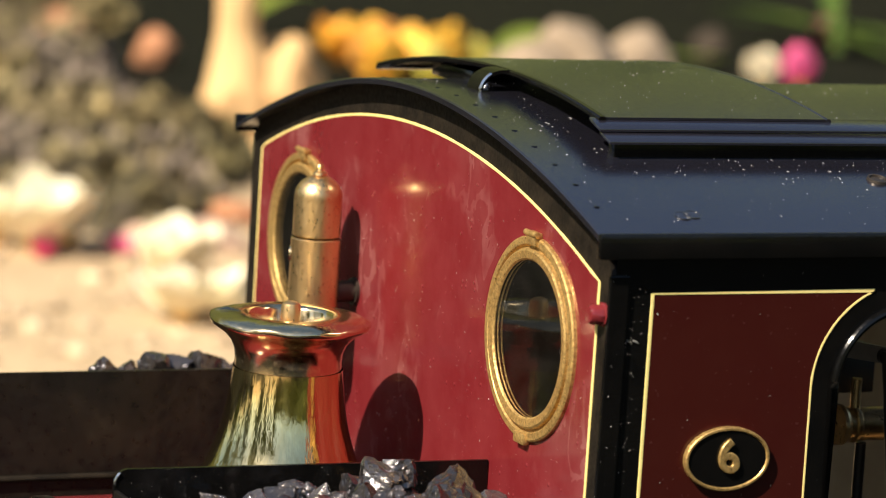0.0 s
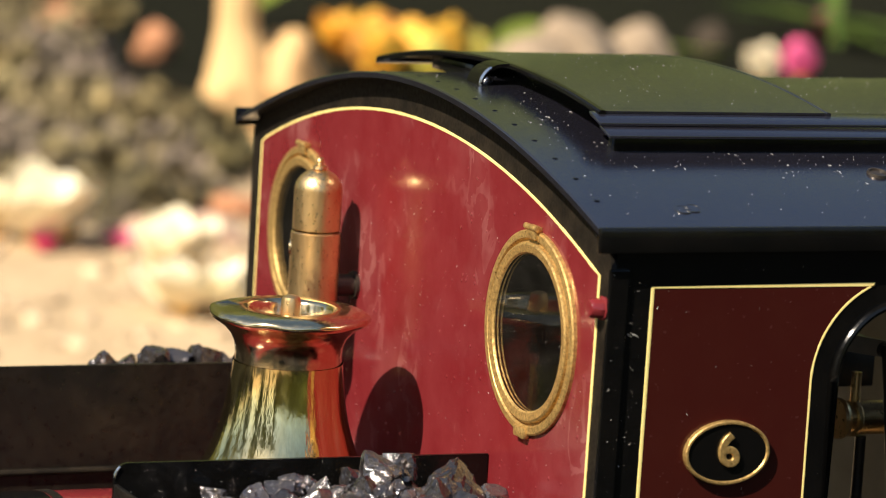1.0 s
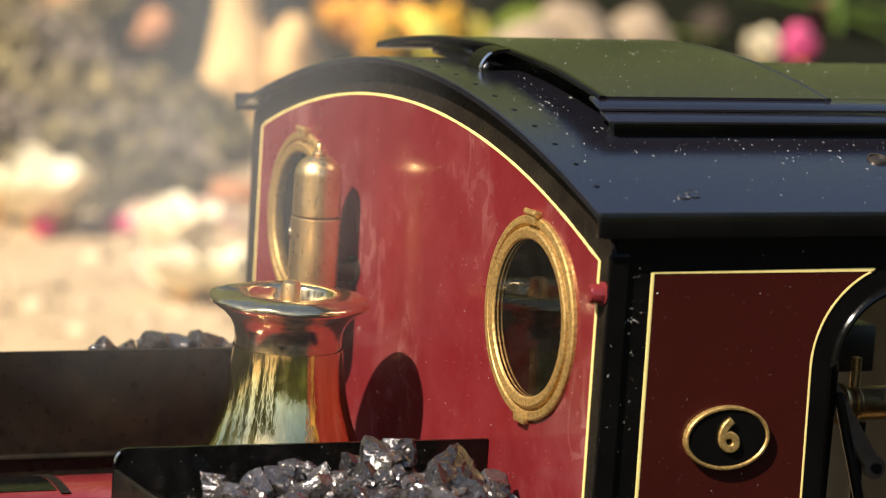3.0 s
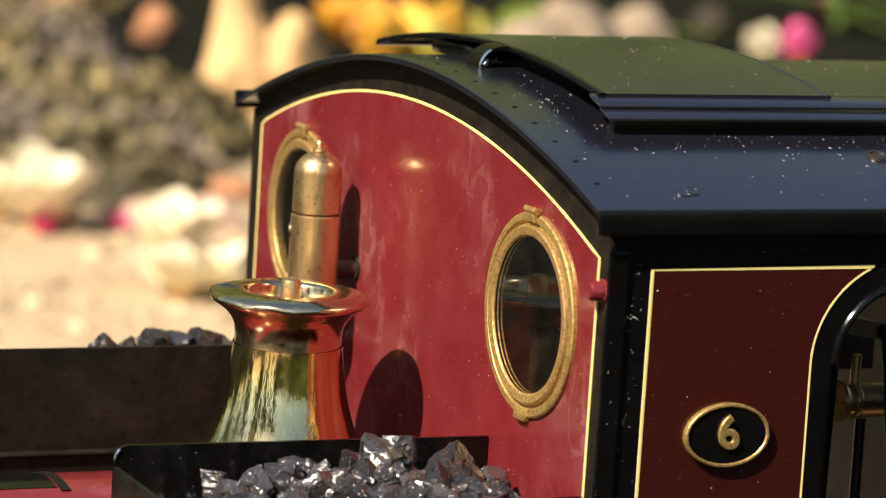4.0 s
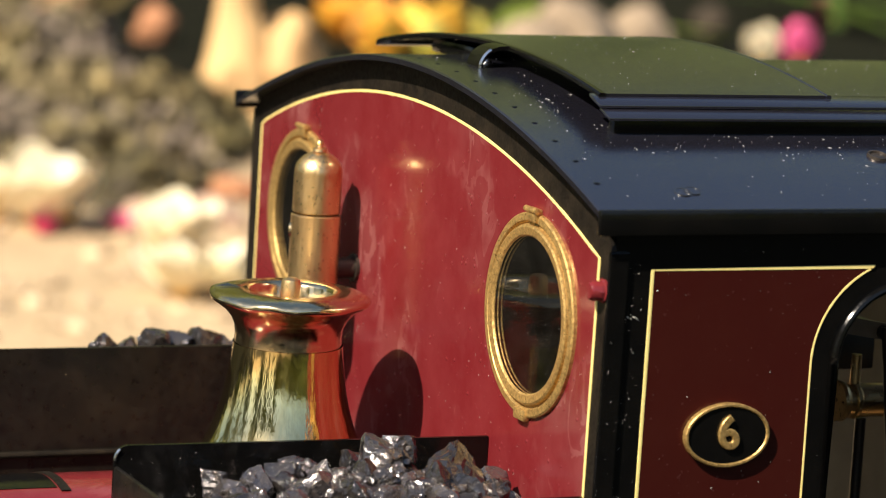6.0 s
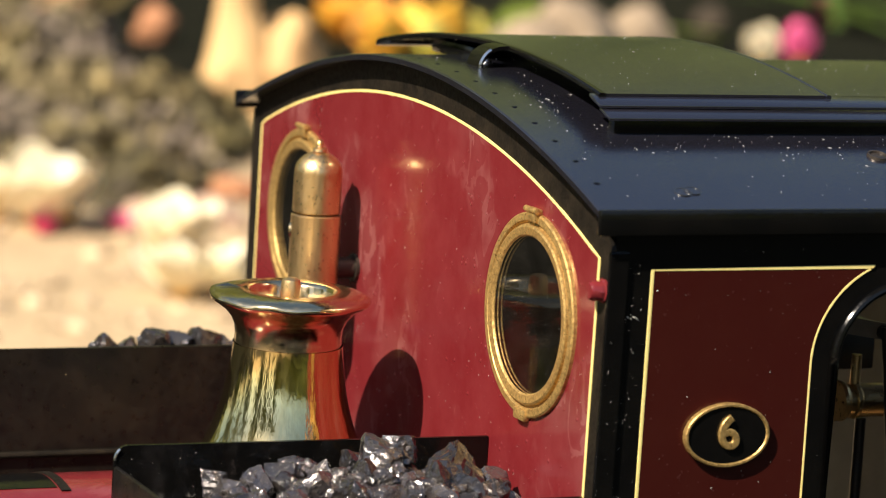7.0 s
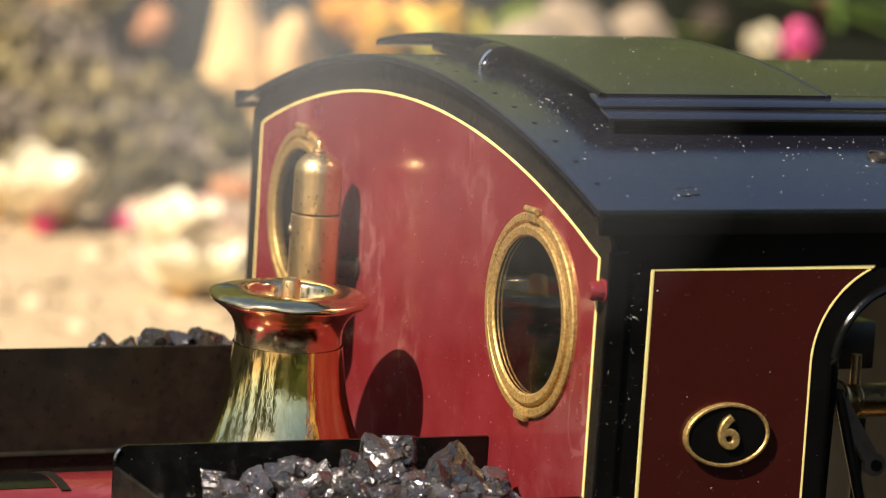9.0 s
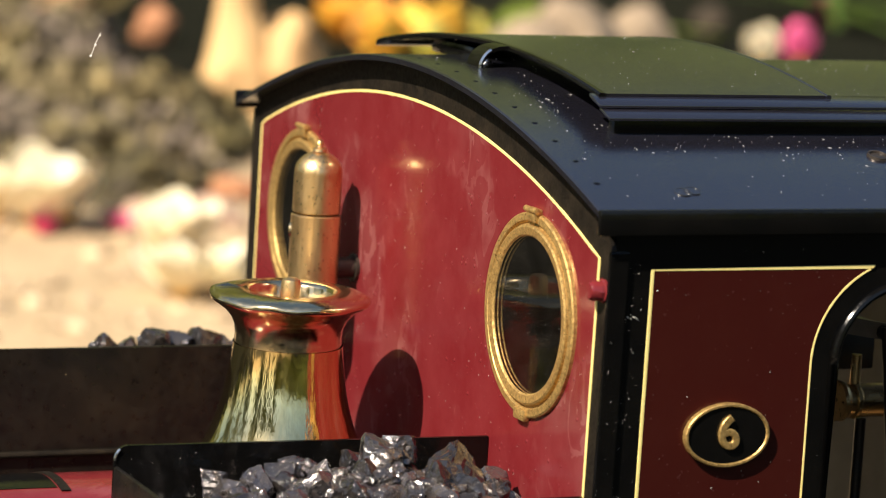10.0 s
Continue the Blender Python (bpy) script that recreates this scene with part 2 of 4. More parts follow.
def ribbon(points, width, thick, place, closed=False, wobble=0.0):
    """A painted line: a thin strip along 2D points."""
    bm = bmesh.new()
    rows = []
    n = len(points)
    for i, p in enumerate(points):
        a = Vector(points[i - 1] if i or closed else p)
        b = Vector(points[(i + 1) % n] if i < n - 1 or closed else p)
        t = (b - a).normalized()
        pa, pb = Vector(p) - a, b - Vector(p)
        miter = 1.0
        if pa.length > 1e-9 and pb.length > 1e-9:
            miter = 1 / max(0.6, math.cos(pa.angle(pb) / 2))
        w = width / 2 * miter * (1 + wobble * noise.noise(Vector((p[0] * 400, p[1] * 400, 1.7))))
        s = Vector((-t.y, t.x)) * w
        q = [(*(Vector(p) + s), 0), (*(Vector(p) + s * 0.8), thick), (*(Vector(p) - s * 0.8), thick), (*(Vector(p) - s), 0)]
        rows.append([bm.verts.new(place(*c)) for c in q])
    for a, b in zip(rows, rows[1:] + rows[:1] if closed else rows[1:]):
        for k in range(3):
            bm.faces.new((a[k], a[k + 1], b[k + 1], b[k]))
    bmesh.ops.recalc_face_normals(bm, faces=bm.faces)
    return bm


def tube(points, radius, steps=12, bm=None):
    bm = bm or bmesh.new()
    rows = []
    for i, p in enumerate(points):
        a, b = Vector(points[max(i - 1, 0)]), Vector(points[min(i + 1, len(points) - 1)])
        q = (b - a).to_track_quat("Z", "Y")
        r = radius[i] if isinstance(radius, (list, tuple)) else radius
        rows.append([bm.verts.new(Vector(p) + q @ Vector((r * math.cos(k * 2 * math.pi / steps), r * math.sin(k * 2 * math.pi / steps), 0))) for k in range(steps)])
    for a, b in zip(rows, rows[1:]):
        for k in range(steps):
            bm.faces.new((a[k], a[(k + 1) % steps], b[(k + 1) % steps], b[k]))
    for e in (rows[0][::-1], rows[-1]):
        bm.faces.new(e)
    bmesh.ops.recalc_face_normals(bm, faces=bm.faces)
    return bm


def lump(size, seed, rough=0.35, levels=2, flat=0.0, freq=1.6):
    """An irregular stone: a ball pushed about by noise and cut by flat faces."""
    bm = bmesh.new()
    bmesh.ops.create_icosphere(bm, subdivisions=levels, radius=1)
    rnd = random.Random(seed)
    cuts = [(Vector((rnd.uniform(-1, 1), rnd.uniform(-1, 1), rnd.uniform(-1, 1))).normalized(), rnd.uniform(0.45, 0.85)) for _ in range(int(9 + 8 * (flat >= 1)) if flat else 0)]
    for v in bm.verts:
        d = v.co.normalized()
        r = 1 + rough * noise.noise(d * freq + Vector((seed * 3.1, seed, 0))) + rough * 0.5 * noise.noise(d * freq * 2.7 + Vector((0, seed * 1.7, seed)))
        p = d * r
        for nrm, k in cuts:
            over = p.dot(nrm) - k
            if over > 0:
                p -= nrm * over * flat
        v.co = Vector((p.x * size[0], p.y * size[1], p.z * size[2]))
    return bm


FRONT = lambda u, v, w: (-w, u, v)           # a sheet across the engine, u sideways, facing forwards
SIDE = lambda y: (lambda u, v, w: (u, y - w, v))  # a sheet along the engine, facing its near side


def arc(c, r, a0, a1, n):
    return [(c[0] + r * math.cos(a0 + (a1 - a0) * i / n), c[1] + r * math.sin(a0 + (a1 - a0) * i / n)) for i in range(n + 1)]


def crown(y, top, r):
    return top - r + math.sqrt(r * r - y * y)


# ------------------------------------------------------------------ the ground
def turf_and_path():
    """Ground cover: a gravel path behind the engine, turf and soil blackened for shade elsewhere."""
    nt = GROUND.node_tree
    n, link = nt.nodes, nt.links.new
    bsdf = n["Principled BSDF"]
    gravel = bsdf.inputs["Base Color"].links[0].from_socket
    co = n.new("ShaderNodeTexCoord").outputs["Object"]
    xyz = n.new("ShaderNodeSeparateXYZ")
    wob = n.new("ShaderNodeTexNoise")
    wob.inputs["Scale"].default_value, wob.inputs["Detail"].default_value = 3.0, 5
    link(co, xyz.inputs[0])
    link(co, wob.inputs["Vector"])
    wide = n.new("ShaderNodeTexNoise")
    wide.inputs["Scale"].default_value, wide.inputs["Detail"].default_value = 0.55, 4
    link(co, wide.inputs["Vector"])
    add = n.new("ShaderNodeMath")
    add.operation, add.inputs[1].default_value = "MULTIPLY_ADD", 0.5
    link(wob.outputs["Fac"], add.inputs[0])
    link(xyz.outputs["Y"], add.inputs[2])
    near, far = n.new("ShaderNodeMapRange"), n.new("ShaderNodeMapRange")
    for node, lo, hi in ((near, 0.75, 0.95), (far, 2.95, 2.70)):
        node.inputs["From Min"].default_value, node.inputs["From Max"].default_value = lo, hi
        link(add.outputs[0], node.inputs["Value"])
    both = n.new("ShaderNodeMath")
    both.operation = "MULTIPLY"
    link(near.outputs["Result"], both.inputs[0])
    link(far.outputs["Result"], both.inputs[1])
    east = n.new("ShaderNodeMapRange")
    east.inputs["From Min"].default_value, east.inputs["From Max"].default_value = 0.20, 0.60
    ragged = n.new("ShaderNodeMath")
    ragged.operation, ragged.inputs[1].default_value = "MULTIPLY_ADD", 1.1
    link(wob.outputs["Fac"], ragged.inputs[0])
    link(xyz.outputs["X"], ragged.inputs[2])
    link(ragged.outputs[0], east.inputs["Value"])
    path = n.new("ShaderNodeMath")
    path.operation = "MULTIPLY"
    link(both.outputs[0], path.inputs[0])
    link(east.outputs["Result"], path.inputs[1])
    west = n.new("ShaderNodeMath")
    west.operation, west.inputs[1].default_value = "MULTIPLY_ADD", 4.5
    link(wide.outputs["Fac"], west.inputs[0])
    link(xyz.outputs["X"], west.inputs[2])
    # unseen gravel to the west, added as something bright for the brass to mirror
    added_gravel = n.new("ShaderNodeMapRange")
    added_gravel.inputs["From Min"].default_value, added_gravel.inputs["From Max"].default_value = 0.05, -0.25
    link(west.outputs[0], added_gravel.inputs["Value"])
    best = n.new("ShaderNodeMath")
    best.operation = "MAXIMUM"
    south = n.new("ShaderNodeMapRange")
    south.inputs["From Min"].default_value, south.inputs["From Max"].default_value = 2.5, 2.1
    rough = n.new("ShaderNodeMath")
    rough.operation, rough.inputs[1].default_value = "MULTIPLY_ADD", 4.0
    link(wide.outputs["Fac"], rough.inputs[0])
    link(xyz.outputs["Y"], rough.inputs[2])
    link(rough.outputs[0], south.inputs["Value"])
    yard = n.new("ShaderNodeMath")
    yard.operation = "MULTIPLY"
    link(added_gravel.outputs["Result"], yard.inputs[0])
    link(south.outputs["Result"], yard.inputs[1])
    link(path.outputs[0], best.inputs[0])
    link(yard.outputs[0], best.inputs[1])
    grain = n.new("ShaderNodeTexNoise")
    grain.inputs["Scale"].default_value, grain.inputs["Detail"].default_value = 14.0, 6
    link(co, grain.inputs["Vector"])
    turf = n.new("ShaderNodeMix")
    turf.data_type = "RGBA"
    # near black: the shade under the plants is put into this colour
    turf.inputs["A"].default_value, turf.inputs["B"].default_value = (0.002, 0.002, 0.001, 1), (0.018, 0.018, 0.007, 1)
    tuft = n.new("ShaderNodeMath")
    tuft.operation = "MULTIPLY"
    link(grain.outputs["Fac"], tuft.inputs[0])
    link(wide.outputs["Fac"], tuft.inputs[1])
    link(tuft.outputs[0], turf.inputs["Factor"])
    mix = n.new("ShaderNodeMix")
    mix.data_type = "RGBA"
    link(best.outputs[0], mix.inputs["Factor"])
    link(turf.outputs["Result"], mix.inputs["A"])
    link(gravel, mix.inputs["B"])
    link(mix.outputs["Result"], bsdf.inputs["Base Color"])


turf_and_path()
bm = bmesh.new()
bmesh.ops.create_grid(bm, x_segments=2, y_segments=2, size=300)
ground = tagged(part("ground", bm, GROUND), "pale sandy gravel path with turf and soil, shade in their colour", "ground", kind="structure")

# ------------------------------------------------------------------ the locomotive
loco = tagged(new("model_steam_locomotive"), "crimson and black model steam locomotive with brass fittings", "model locomotive")
HALF = 0.1368          # half the cab's width
ROOF_R = 0.300
CAB_END = 0.205


def roof_z(y):
    """Height of the roof's upper side: a wide arch that sits a little askew on the cab."""
    q = y * 10
    return float(((((0.000354 * q + 0.000869) * q - 0.000752) * q - 0.015817) * q - 0.002717) * q + 0.419586)


WIN = ((-0.0905, 0.3576), (0.0868, 0.3560))

# cab front: black sheet, crimson panel, lining
edge = [(HALF, 0.17), (HALF, 0.3850)] + [(y, roof_z(y) - 0.0021) for y in np.linspace(0.129, -0.129, 49)] + [(-HALF, 0.3850), (-HALF, 0.17)]
holes = [arc(c, 0.0236, 0, 2 * math.pi * 47 / 48, 47) for c in WIN]
front = part("cab_front_sheet", plate(edge, holes, 0.0016, lambda u, v, w: (w, u, v)), SCUFF, loco, "scuffed black-edged cab front sheet")
LIN_TOP, LIN_R = 0.4066, 0.343
field = [(0.1283, 0.175), (0.1283, 0.3812)] + [(y, crown(y, LIN_TOP, LIN_R)) for y in np.linspace(0.122, -0.122, 49)] + [(-0.1303, 0.3812), (-0.1303, 0.175)]
part("red_panel", plate(field, holes, 0.00012, FRONT), RED, front, "crimson painted panel with water marks")
lin = [(0.1283, 0.176), (0.1283, 0.27), (0.1283, 0.3812)] + [(y, crown(y, LIN_TOP, LIN_R)) for y in np.linspace(0.125, -0.125, 81)] + [(-0.1303, 0.3812), (-0.1303, 0.27), (-0.1303, 0.176)]
part("front_lining", ribbon(lin, 0.00088, 0.00025, FRONT, wobble=0.3), LINE, front, "cream yellow lining")

# round windows
for y, z in WIN:
    ring = [(0.0226, -0.0010), (0.0224, -0.0014), (0.0229, -0.0019), (0.0250, -0.0022), (0.0256, -0.0018), (0.0258, -0.0008), (0.0264, -0.0007), (0.0266, -0.0013), (0.0270, -0.0016), (0.0288, -0.0015), (0.0293, -0.0011), (0.0294, 0.0)]
    w = part("round_window", lathe(ring, (0, y, z), "x", 96), GILT, loco, "round cab window with an old brass frame")
    part("pane", lathe([(0.0, -0.0013), (0.0228, -0.0013), (0.0228, -0.0007), (0.0, -0.0007)], (0, y, z), "x", 64), GLASS, w, "dark dusty glass").visible_shadow = False
    part("hinge", box(-0.0026, 0, y - 0.0032, y + 0.0032, z + 0.0268, z + 0.0308, 0.0007), GILT, w)
    part("hinge_pin", lathe([(0, -0.0040), (0.0009, -0.0038), (0.0009, 0.0038), (0, 0.0040)], (-0.0022, y, z + 0.0302), "y", 16), GILT, w)
    part("catch", box(-0.0024, 0, y - 0.0036, y + 0.0036, z - 0.0304, z - 0.0270, 0.0007), GILT, w)

# red bolt by the corner of the front
b = part("bolt", lathe([(0, -0.0046), (0.0022, -0.0045), (0.0028, -0.0036), (0.0029, -0.0008), (0.0034, -0.0006), (0.0034, 0.0)], (0, -0.1338, 0.3728), "x", 10), RED, loco, "red-painted hexagonal bolt head")

# cab side sheets with the arched opening
OC, OR = (0.0945, 0.3515), 0.0222
for s in (-1, 1):
    y = s * HALF
    place = (lambda u, v, w, y=y, s=s: (u, y + s * w - s * 0.0016, v))
    out = [(0.0016, 0.17), (0.0016, 0.3905), (CAB_END, 0.3905), (CAB_END, 0.17)]
    # the unseen far opening is made up, cut wide to brighten the cab inside
    hole = [(OC[0] + OR, 0.20)] + arc(OC, OR, 0, math.pi, 32) + [(OC[0] - OR, 0.20)] if s < 0 else [(0.198, 0.20), (0.198, 0.380), (OC[0] - OR, 0.380), (OC[0] - OR, 0.20)]
    sheet = part("cab_side_sheet", plate(out, [hole], 0.0016, place), BLACK, loco, "black cab side sheet with an arched opening")
    flat = (lambda u, v, w, y=y, s=s: (u, y + s * w, v))
    a0 = math.acos((0.0833 - OC[0]) / 0.0296)
    curve = arc(OC, 0.0296, a0, math.pi, 24)
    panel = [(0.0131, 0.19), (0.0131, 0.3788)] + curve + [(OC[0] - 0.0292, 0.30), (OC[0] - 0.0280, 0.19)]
    # the panel's shade comes from its darker red, not only from the sun
    part("red_panel", plate(panel, [], 0.00012, flat), SHADED_RED, sheet, "crimson side panel with its shade in the colour")
    part("side_lining", ribbon(panel, 0.00070, 0.00025, flat, closed=True, wobble=0.35), LINE, sheet, "cream yellow lining")
    bead = [(u, y + s * 0.0006, v) for u, v in [(OC[0] - OR, 0.20)] + arc(OC, OR, math.pi, 0, 40) + [(OC[0] + OR, 0.20)]]
    if s < 0:
        part("opening_bead", tube(bead, 0.0013, 10), BLACK, sheet, "polished black bead round the opening")
# back sheet kept low so that added light enters under the roof
part("cab_back_sheet", box(CAB_END, CAB_END + 0.0016, -HALF + 0.002, HALF - 0.002, 0.17, 0.345), CABIN, loco)
part("cab_floor", box(0.0016, CAB_END, -HALF + 0.002, HALF - 0.002, 0.165, 0.17), STEEL, loco)
part("corner_angle", box(-0.0006, 0.0052, -HALF - 0.0012, -HALF + 0.0002, 0.175, 0.384, 0.0003), BLACK, loco, "chipped black corner angle", smooth=0)

# roof
bm = bmesh.new()
ys = np.linspace(0.1398, -0.1398, 61)
prof = [(y, roof_z(y)) for y in ys]
low = [(y, z - 0.0020) for y, z in prof]
loop = prof + low[::-1]
xs = [-0.0060, -0.0056, CAB_END + 0.02]
rows = [[bm.verts.new((x, y * (0.9985 if i == 0 else 1), z - (0.0004 if i == 0 and k < len(prof) else 0))) for k, (y, z) in enumerate(loop)] for i, x in enumerate(xs)]
for a, b2 in zip(rows, rows[1:]):
    for i in range(len(loop)):
        bm.faces.new((a[i], a[(i + 1) % len(loop)], b2[(i + 1) % len(loop)], b2[i]))
for r, k in ((rows[0], 1), (rows[-1], -1)):
    n = len(prof)
    for i in range(n - 1):
        bm.faces.new([r[i], r[i + 1], r[2 * n - 2 - i], r[2 * n - 1 - i]][::k])
bmesh.ops.recalc_face_normals(bm, faces=bm.faces)
roof = part("cab_roof", bm, ROOF, loco, "curved satin black cab roof", smooth=30)
for s in (-1, 1):
    part("rain_strip", box(-0.0060, CAB_END + 0.02, s * 0.1400 - 0.0012, s * 0.1400 + 0.0008, 0.3890 if s < 0 else 0.3852, 0.3960 if s < 0 else 0.3912, 0.0004), BLACK, roof, "black eaves strip")
for y in np.linspace(-0.1245, 0.1245, 19):
    part("rivet", lathe([(0.00105, -0.0001), (0.0008, 0.00008), (0.0004, 0.00014), (0, 0.00015)], (0.0003, y, roof_z(y)), "z", 12), BLACK, roof)

plug = lathe([(0, 0.0004), (0.0017, 0.0004), (0.0020, 0.0002), (0.0024, 0.0002), (0.0026, 0.0008), (0.0031, 0.0008), (0.0033, 0.0)], (0, 0, 0), "z", 32)
plug.transform(pose(0.0989, -0.1079, roof_z(-0.1079), 15, 0, 0))
part("roof_plug", plug, STEEL, roof, "small round plug in the roof")
for x, y in ((0.0275, -0.1293), (0.0242, -0.1300)):
    mark = lathe([(0.0022, 0.0), (0.0023, 0.0003), (0.0026, 0.0003), (0.0027, 0.0)], (0, 0, 0), "z", 28)
    mark.transform(pose(x, y, roof_z(y) - 0.0001, 15, 0, 0))
    part("roof_ring_mark", mark, ROOF, roof)

# sliding hatch, its guide rails
def hatch_z(y):
    q = y * 10
    return 0.42590 - 0.00285 * q - 0.01160 * q * q


def bent_sheet(x0, x1, ys, height, thick, soften=0.0004):
    """A sheet bent across the engine, its two ends a little rounded."""
    bm = bmesh.new()
    rows = []
    for x, d in ((x0, soften), (x0 + soften, 0), (x1 - soften, 0), (x1, soften)):
        rows.append([bm.verts.new((x, y, height(y) - d)) for y in ys] + [bm.verts.new((x, y, height(y) - thick + d)) for y in ys[::-1]])
    k = len(rows[0])
    for a, b in zip(rows, rows[1:]):
        for i in range(k):
            bm.faces.new((a[i], a[(i + 1) % k], b[(i + 1) % k], b[i]))
    for r in (rows[0], rows[-1]):
        for i in range(len(ys) - 1):
            bm.faces.new((r[i], r[i + 1], r[k - 2 - i], r[k - 1 - i]))
    bmesh.ops.recalc_face_normals(bm, faces=bm.faces)
    return bm


hatch = part("sliding_hatch", bent_sheet(0.0214, 0.0957, np.linspace(0.0800, -0.0835, 61), hatch_z, 0.0007), ROOF, loco, "raised black sliding roof hatch", smooth=30)
part("front_lip", bent_sheet(0.0198, 0.0222, np.linspace(0.0805, -0.0838, 61), lambda y: hatch_z(y) + 0.0003, 0.0019, 0.0005), BLACK, hatch, "rounded black front lip")
part("rear_lip", bent_sheet(0.0945, 0.0962, np.linspace(0.0805, -0.0838, 61), lambda y: hatch_z(y) + 0.0002, 0.0016), ROOF, hatch)
# black sheet added under the hatch to stop light and keep the gap dark
part("hatch_gap_blocker", bent_sheet(0.0330, 0.0345, np.linspace(0.0450, -0.0820, 40), lambda y: hatch_z(y) - 0.0003, 0.0100), BLACK, hatch)
part("hatch_stop", box(0.0235, 0.0310, 0.012, 0.044, 0.4170, 0.4218, 0.0006), BLACK, hatch)
pull = [(0.0205, hatch_z(-0.018) + 0.0002)] + [(0.0185 - 0.0078 * math.sin(a), 0.4195 + 0.0066 * math.cos(a)) for a in np.linspace(0.05, 1.57, 12)]
bm = bmesh.new()
rows = [[bm.verts.new((x, y, z)) for y in (-0.0120, -0.0215)] + [bm.verts.new((x + 0.0008, y, z - 0.0009)) for y in (-0.0215, -0.0120)] for x, z in pull]
for a, b2 in zip(rows, rows[1:]):
    for i in range(4):
        bm.faces.new((a[i], a[(i + 1) % 4], b2[(i + 1) % 4], b2[i]))
bm.faces.new(rows[0])
bm.faces.new(rows[-1])
bmesh.ops.recalc_face_normals(bm, faces=bm.faces)
grip = part("finger_pull", bm, BLACK, hatch, "curled finger pull with a bright highlight strip", smooth=40)
# bright strip and disc stand in for highlights on the curl and roof
part("highlight_edge", tube([(x, -0.0217, z) for x, z in pull[5:]], 0.00055, 8), BRIGHT, grip, "bright strip for the curl's highlight")
part("glint_spot", lathe([(0, 0.0011), (0.0013, 0.0009), (0.0021, 0.0003), (0.0022, 0)], (0.0190, -0.0080, roof_z(-0.008)), "z", 20), BRIGHT, grip, "bright disc for the glint on the roof")
def slab(section, x0, x1):
    """A straight bar along the engine with the given (y, z) section."""
    bm = bmesh.new()
    ends = [[bm.verts.new((x, y, z)) for y, z in section] for x in (x0, x1)]
    for i in range(len(section)):
        k = (i + 1) % len(section)
        bm.faces.new((ends[0][i], ends[0][k], ends[1][k], ends[1][i]))
    bm.faces.new(ends[0])
    bm.faces.new(ends[1])
    bmesh.ops.recalc_face_normals(bm, faces=bm.faces)
    bmesh.ops.bevel(bm, geom=bm.edges[:], offset=0.0002, segments=2, affect="EDGES", profile=0.5)
    return bm


rail = part("guide_rail", slab([(-0.0815, 0.4200), (-0.0890, 0.4177), (-0.0890, 0.4167), (-0.0815, 0.4190)], 0.0178, 0.152), ROOF, hatch, "long black guide rail")
part("guide_strip", slab([(-0.0875, 0.4169), (-0.0944, 0.4148), (-0.0944, 0.4138), (-0.0875, 0.4159)], 0.0184, 0.154), ROOF, rail)
part("rail_web", box(0.0215, 0.150, -0.0915, -0.0875, 0.4070, 0.4152, 0.0003), BLACK, rail)
part("guide_rail", slab([(0.0700, hatch_z(0.070) - 0.0012), (0.0815, hatch_z(0.0815) - 0.0008), (0.0815, hatch_z(0.0815) - 0.0019), (0.0700, hatch_z(0.070) - 0.0024)], 0.0200, 0.096), ROOF, hatch, "long black guide rail")

# whistle
WX, WY = -0.0145, 0.0400
body = part("whistle", lathe([(0, 0.318), (0.0040, 0.318), (0.0040, 0.328), (0.0079, 0.330), (0.0079, 0.3640), (0.0074, 0.3644)], (WX, WY, 0.0006), "z", 56), BRONZE, loco, "dull bronze bell whistle")
dome = [(0.0070, 0.3646), (0.0076, 0.3652), (0.0076, 0.3775)] + [(0.0076 * math.cos(a), 0.3775 + 0.0068 * math.sin(a)) for a in np.linspace(0.1, 1.35, 14)] + [(0.0023, 0.3843), (0.0021, 0.3852), (0.0011, 0.3856), (0.0009, 0.3864), (0.0013, 0.3869), (0.0010, 0.3877), (0, 0.3880)]
part("bell", lathe(dome, (WX, WY, 0.0006), "z", 56), BRONZE, body)
side = Vector((-0.90, 0.43, 0)).normalized()
hole_at = Vector((WX, WY, 0.3592)) + side * 0.0079
m = side.to_track_quat("Z", "Y").to_matrix().to_4x4()
bm = lathe([(0.0022, 0.0000), (0.0023, 0.0003), (0.0026, 0.0003), (0.0029, -0.0005)], (0, 0, 0), "z", 20)
bm.transform(Matrix.Translation(hole_at) @ m)
part("hole_rim", bm, COPPER, body)
# flat dark disc paints the shaded inside of the hole
bm = lathe([(0, 0.0002), (0.0022, 0.0002)], (0, 0, 0), "z", 20)
bm.transform(Matrix.Translation(hole_at) @ m)
part("hole", bm, STEEL, body)
part("bracket", lathe([(0.0034, -0.0085), (0.0034, -0.0012), (0.0044, -0.0012), (0.0044, 0.0)], (0, WY, 0.3475), "x", 24), STEEL, body, "short dark pipe to the cab front")

# safety valve bonnet
BX, BY = -0.0425, -0.0120
prof = [(0.0300, 0.2640), (0.0300, 0.2860), (0.0292, 0.2900), (0.0280, 0.2940), (0.0260, 0.2980), (0.0239, 0.3018), (0.0221, 0.3055), (0.0207, 0.3095), (0.0195, 0.3135), (0.0186, 0.3175), (0.0178, 0.3220), (0.0172, 0.3265), (0.0168, 0.3300), (0.0166, 0.3325)]
bonnet = part("safety_valve_bonnet", lathe(prof, (BX, BY, 0.0020), "z", 96), BRASS, loco, "polished brass bell-mouthed safety valve bonnet", smooth=60)
